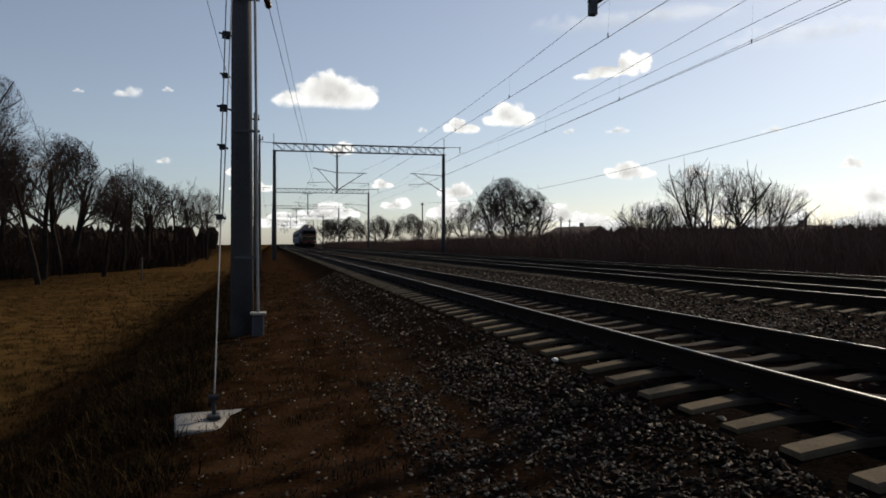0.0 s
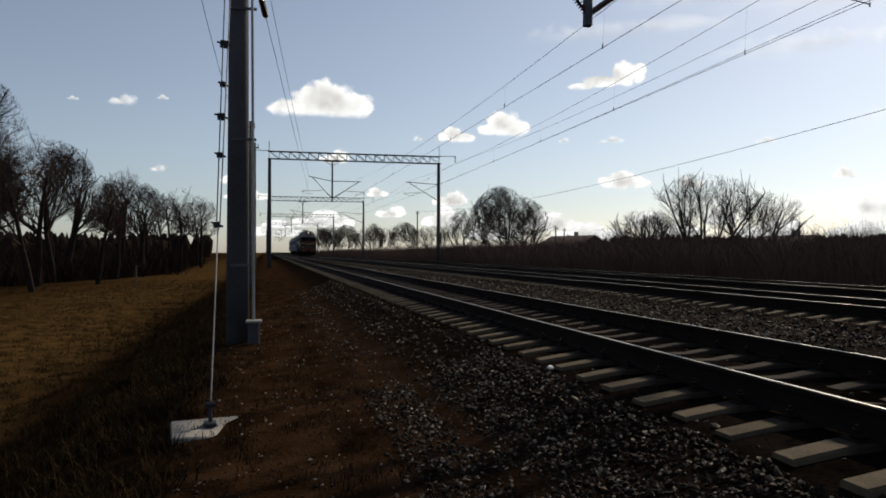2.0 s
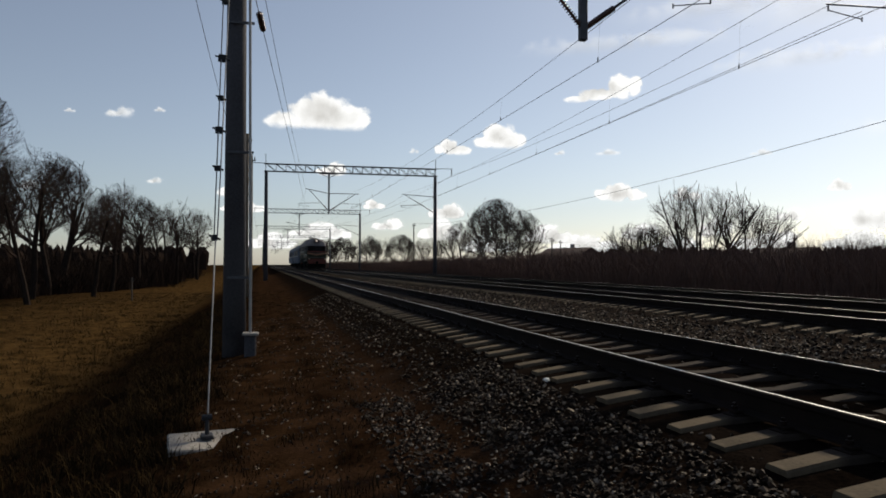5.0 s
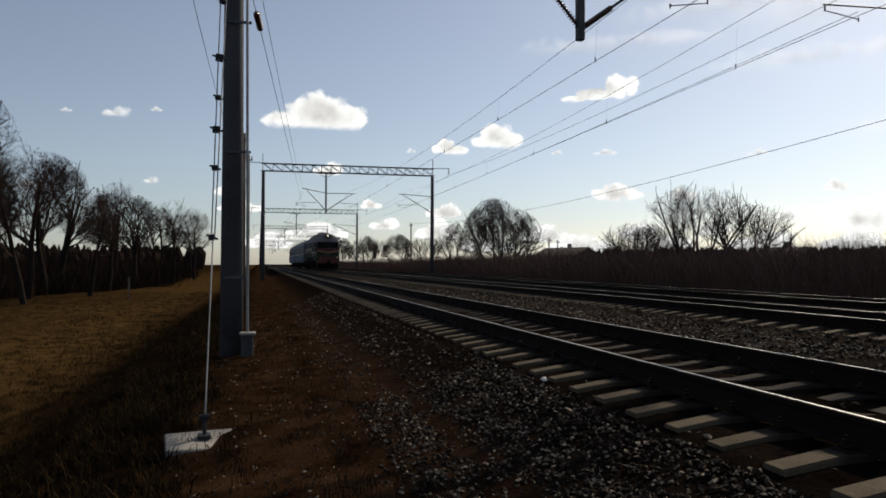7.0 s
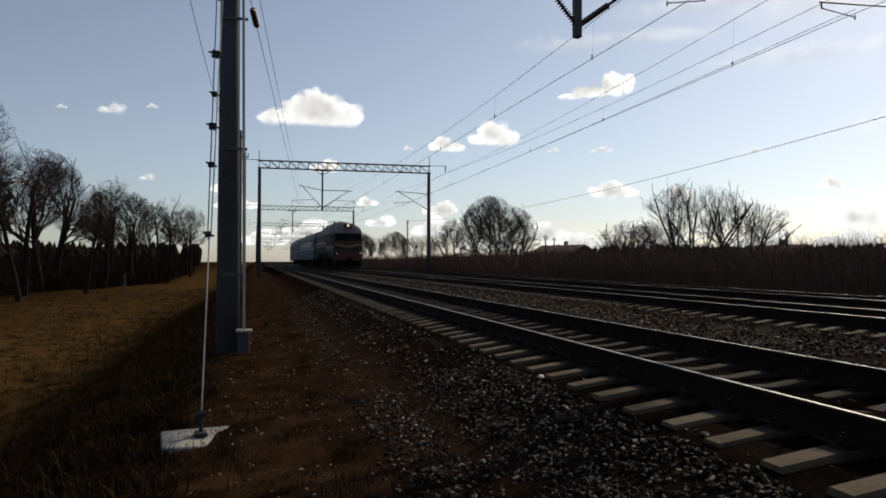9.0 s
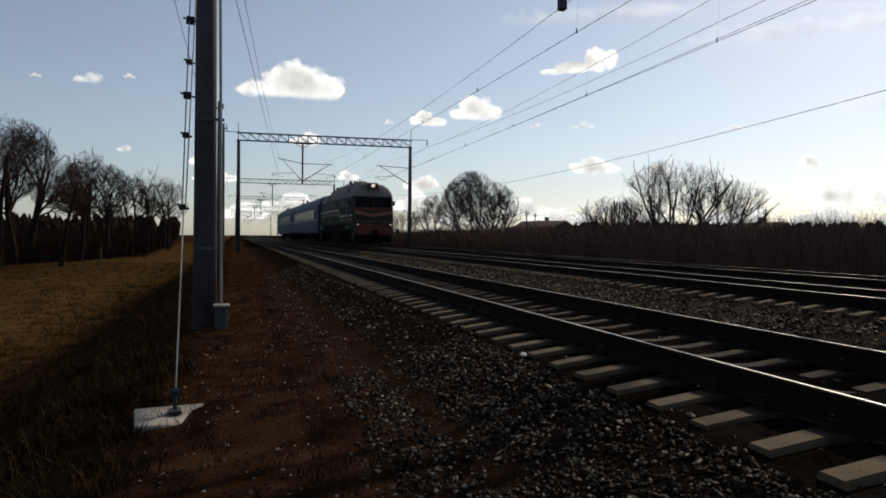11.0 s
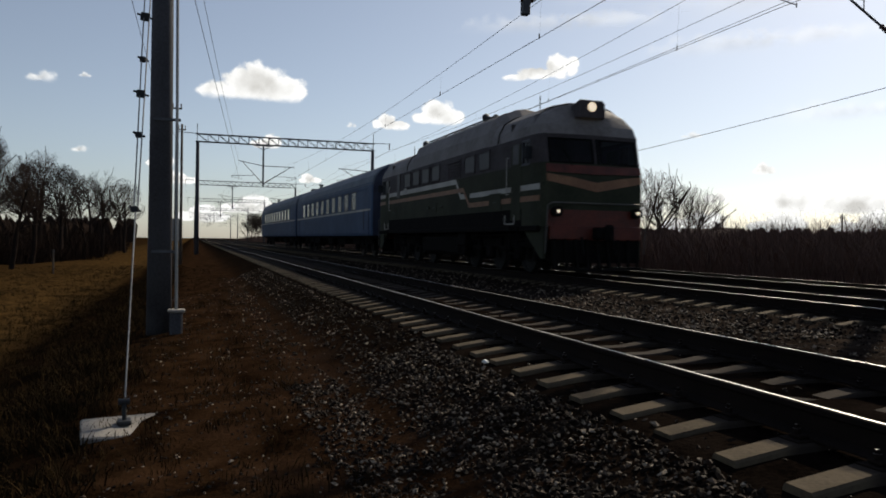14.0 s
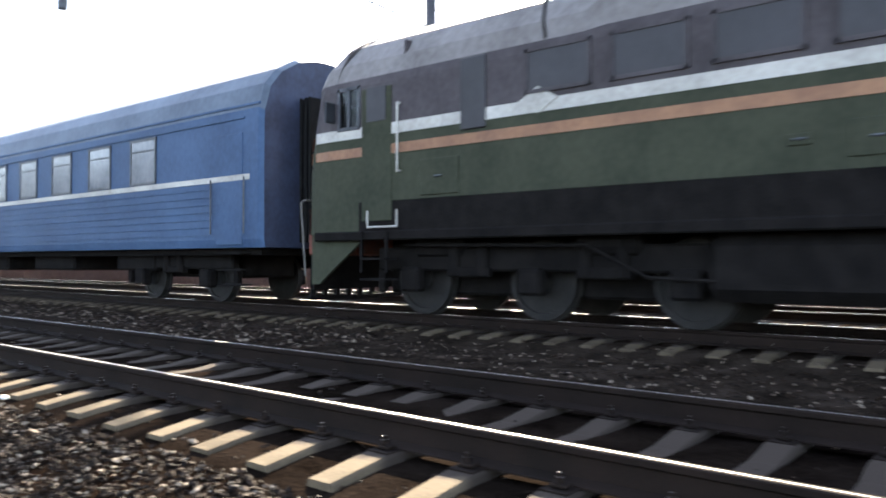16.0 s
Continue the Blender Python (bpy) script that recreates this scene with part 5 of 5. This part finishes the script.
# ---------------------------------------------------------------- clouds
def cloud_material(name, thick, soft=0.28, ragged=1.15):
    """Soft billows: round in each lobe, ragged by noise, flat below, greyish in the thick middle."""
    m = bpy.data.materials.new(name)
    m.use_nodes = True
    n, l = m.node_tree.nodes, m.node_tree.links
    n.remove(n["Principled BSDF"])
    co, info = n.new("ShaderNodeTexCoord"), n.new("ShaderNodeObjectInfo")

    def calc(op, a, b=None, c=None):
        q = n.new("ShaderNodeMath")
        q.operation = op
        for i, x in enumerate((a, b, c)):
            if x is None:
                continue
            if isinstance(x, (int, float)):
                q.inputs[i].default_value = x
            else:
                l.new(x, q.inputs[i])
        return q.outputs[0]

    def ramp_of(v, lo, hi):
        q = n.new("ShaderNodeMapRange")
        q.interpolation_type = "SMOOTHSTEP"
        q.inputs["From Min"].default_value, q.inputs["From Max"].default_value = lo, hi
        l.new(v, q.inputs["Value"])
        return q.outputs[0]
    nz, nz2 = n.new("ShaderNodeTexNoise"), n.new("ShaderNodeTexNoise")
    for t, s, dt in ((nz, 1.7, 7), (nz2, 0.9, 4)):
        t.noise_dimensions = "4D"
        t.inputs["Scale"].default_value, t.inputs["Detail"].default_value = s, dt
        l.new(co.outputs["Object"], t.inputs["Vector"])
        l.new(calc("MULTIPLY", info.outputs["Random"], 90.0), t.inputs["W"])
    uv, ob, gen = (n.new("ShaderNodeSeparateXYZ") for _ in range(3))
    for k, o in ((uv, "UV"), (ob, "Object"), (gen, "Generated")):
        l.new(co.outputs[o], k.inputs[0])
    u, v = calc("MULTIPLY_ADD", uv.outputs["X"], 2.6, -1.3), calc("MULTIPLY_ADD", uv.outputs["Y"], 2.6, -1.3)
    r = calc("SQRT", calc("ADD", calc("MULTIPLY", u, u), calc("MULTIPLY", v, v)))
    rough = calc("MULTIPLY_ADD", nz.outputs["Fac"], -ragged, ragged / 2)
    edge = ramp_of(calc("ADD", r, rough), 1.0, 1.0 - soft)
    base = ramp_of(calc("ADD", ob.outputs["Z"], calc("MULTIPLY", rough, 0.5)), -0.8, -0.8 + soft * 1.4)
    gx, gz = calc("MULTIPLY_ADD", gen.outputs["X"], 2.0, -1.0), calc("MULTIPLY_ADD", gen.outputs["Z"], 2.0, -0.85)
    rim = calc("SQRT", calc("ADD", calc("MULTIPLY", gx, gx), calc("MULTIPLY", gz, gz)))
    ramp = n.new("ShaderNodeValToRGB")
    ramp.color_ramp.elements[0].position, ramp.color_ramp.elements[1].position = 0.12, 0.5
    ramp.color_ramp.elements[0].color, ramp.color_ramp.elements[1].color = (0.62, 0.61, 0.58, 1), (1.0, 1.0, 0.98, 1)
    l.new(calc("ADD", calc("MULTIPLY", rim, 0.6), calc("MULTIPLY_ADD", nz2.outputs["Fac"], 1.1, -0.42)), ramp.inputs[0])
    em, tr, mx = n.new("ShaderNodeEmission"), n.new("ShaderNodeBsdfTransparent"), n.new("ShaderNodeMixShader")
    em.inputs["Strength"].default_value = 1.05
    l.new(ramp.outputs[0], em.inputs["Color"])
    l.new(calc("MULTIPLY", calc("MULTIPLY", edge, base), thick), mx.inputs[0])
    l.new(tr.outputs[0], mx.inputs[1])
    l.new(em.outputs[0], mx.inputs[2])
    l.new(mx.outputs[0], n["Material Output"].inputs["Surface"])
    return m


CLOUD = cloud_material("cumulus", 1.0)
WISP = cloud_material("thin_cumulus", 0.65, 0.7)
VEIL = cloud_material("thin_cirrus", 0.45, 1.0, 1.6)


def cloud(az, el, size, lobes, material, label):
    """Lobes (x, z, half width, half height) round the middle of the cloud, in parts of its size, which is in degrees."""
    d = 3200.0
    verts, faces, uvs = [], [], []
    for i, (cx, cz, rx, rz) in enumerate(lobes):
        k = len(verts)
        for q in range(24):
            c, sn = math.cos(2 * math.pi * q / 24), math.sin(2 * math.pi * q / 24)
            verts.append((cx + c * rx * 1.3, -0.03 * i, cz + sn * rz * 1.3))
            uvs.append((0.5 + c * 0.5, 0.5 + sn * 0.5))
        faces.append(tuple(range(k, k + 24)))
    me = bpy.data.meshes.new("cloud")
    me.from_pydata(verts, [], faces)
    lay = me.uv_layers.new(name="lobe")
    for i, lp in enumerate(me.loops):
        lay.data[i].uv = uvs[lp.vertex_index]
    me.materials.append(material)
    c = tagged(new("cloud", me), label, "cloud", "clouds", kind="structure")
    k = math.tan(radians(size)) * d
    a, e = radians(az), radians(el)
    c.matrix_basis = pose(math.sin(a) * math.cos(e) * d, math.cos(a) * math.cos(e) * d, math.sin(e) * d, -el, 0, -az) @ Matrix.Diagonal((k, k, k, 1))


BIG = "white cumulus cloud with flat greyish underside"
cloud(4.15, 11.15, 1.7, [(0.3, 0.1, 1.3, 1.05), (1.35, -0.15, 1.0, 0.75), (-1.45, -0.35, 1.0, 0.5), (-0.5, 0.0, 0.9, 0.8)], CLOUD, BIG)
cloud(17.6, 9.65, 1.45, [(0.1, 0.1, 0.9, 0.8), (0.8, -0.2, 0.75, 0.55), (-0.6, -0.25, 0.6, 0.4)], CLOUD, BIG)
cloud(13.95, 8.95, 1.0, [(0.0, 0.0, 0.8, 0.7), (0.9, -0.3, 0.9, 0.45), (-0.7, -0.2, 0.5, 0.4)], CLOUD, BIG)
cloud(25.8, 12.75, 1.25, [(0.9, 0.35, 0.95, 0.85), (-0.4, -0.15, 1.2, 0.45), (-1.6, -0.4, 0.9, 0.25), (1.6, 0.3, 0.5, 0.6)], CLOUD, BIG)
cloud(26.7, 5.3, 1.0, [(0.0, 0.1, 1.2, 0.75), (1.2, -0.1, 0.8, 0.55), (-1.2, 0.0, 0.7, 0.45)], CLOUD, BIG)
cr = random.Random(19)
# azimuth, elevation, half width and half height in degrees
for az, el, hw, hh in ((-9.6, 10.5, 1.4, 0.65), (-7.2, 10.9, 0.5, 0.3), (-13, 10.4, 0.45, 0.25), (25.9, 8.35, 1.1, 0.42), (11.3, 8.6, 0.45, 0.35), (41.4, 5.4, 0.9, 0.55), (42.7, 3.2, 2.4, 1.3), (38.6, 3.5, 1.3, 0.6),
                       (5.4, 7.1, 1.6, 0.7), (14.0, 4.0, 1.8, 0.8), (8.2, 4.5, 1.0, 0.5), (-7.3, 5.9, 0.9, 0.35), (36.5, 7.9, 0.9, 0.4), (31.5, 5.1, 1.1, 0.6), (13.2, 2.6, 2.0, 1.2), (21.5, 2.2, 2.4, 0.9),
                       (-2, 5.4, 1.4, 0.7), (-1.5, 4.2, 2.0, 0.6), (29, 2.4, 2.2, 0.9), (4, 2.4, 3.0, 0.9), (34, 2.6, 2.0, 0.8), (22.5, 8.4, 0.6, 0.3), (47, 3.0, 2.8, 1.2), (-15, 5.2, 1.5, 0.5), (9.5, 3.0, 1.6, 0.6), (24, 1.5, 3.2, 1.0), (31, 1.4, 3.0, 0.9), (37, 1.6, 3.0, 1.0), (17, 1.5, 2.6, 0.9), (43, 1.5, 3.0, 1.0), (0.5, 1.7, 2.2, 0.9), (48, 1.6, 3.0, 1.1)):
    w = hw / hh
    lobes = [(cr.uniform(-0.2, 0.2) * w, 0.1, 0.5 * w, 0.9), (0.5 * w * cr.choice((-1, 1)), -0.15, 0.45 * w, 0.55), (-0.45 * w, -0.2, 0.4 * w, 0.45)]
    faint = hh < 0.5 or az < -3
    cloud(az, el, hh, lobes, WISP if faint else CLOUD, "small thin wisp of white cloud" if faint else "small white cumulus cloud near the horizon")
for az, el, hw, hh in ((41, 14, 9, 1.5), (36, 18, 10, 1.8), (27, 16, 8, 1.4), (48, 9, 8, 1.3), (45, 17, 12, 3.0)):
    w = hw / hh
    cloud(az, el, hh, [(-0.3 * w, 0.0, 0.7 * w, 0.9), (0.4 * w, 0.2, 0.6 * w, 0.7)], VEIL, "thin white veil of high cirrus")

# ---------------------------------------------------------------- the train and its motion
LOCO = build_locomotive()
COACH = build_coach()
TRAIN = 1.06
LOCO.scale, COACH.scale = (TRAIN, TRAIN, TRAIN * 1.03), (TRAIN, TRAIN, TRAIN)
COACH_2 = copy_thing(COACH, pose(0, 0, 0))


def front_at(t):
    """The place along the line of the locomotive's nose."""
    return 167.0 - 8.6 * t - 0.145 * t * t


def on_track(yc, half):
    xa, xb = track2_x(yc - half), track2_x(yc + half)
    return pose((xa + xb) / 2, yc, 0, 0, 0, math.degrees(math.atan2(xa - xb, 2 * half)))


def motions():
    times = [0.5 * i for i in range(33)]
    walk(LOCO, [(t, on_track(front_at(t) + 8.45 * TRAIN, 4.5)) for t in times])
    walk(COACH, [(t, on_track(front_at(t) + (8.45 + 9.15 + 12.3) * TRAIN, 9)) for t in times])
    walk(COACH_2, [(t, on_track(front_at(t) + (8.45 + 9.15 + 12.3 + 24.5) * TRAIN, 9)) for t in times])


motions()
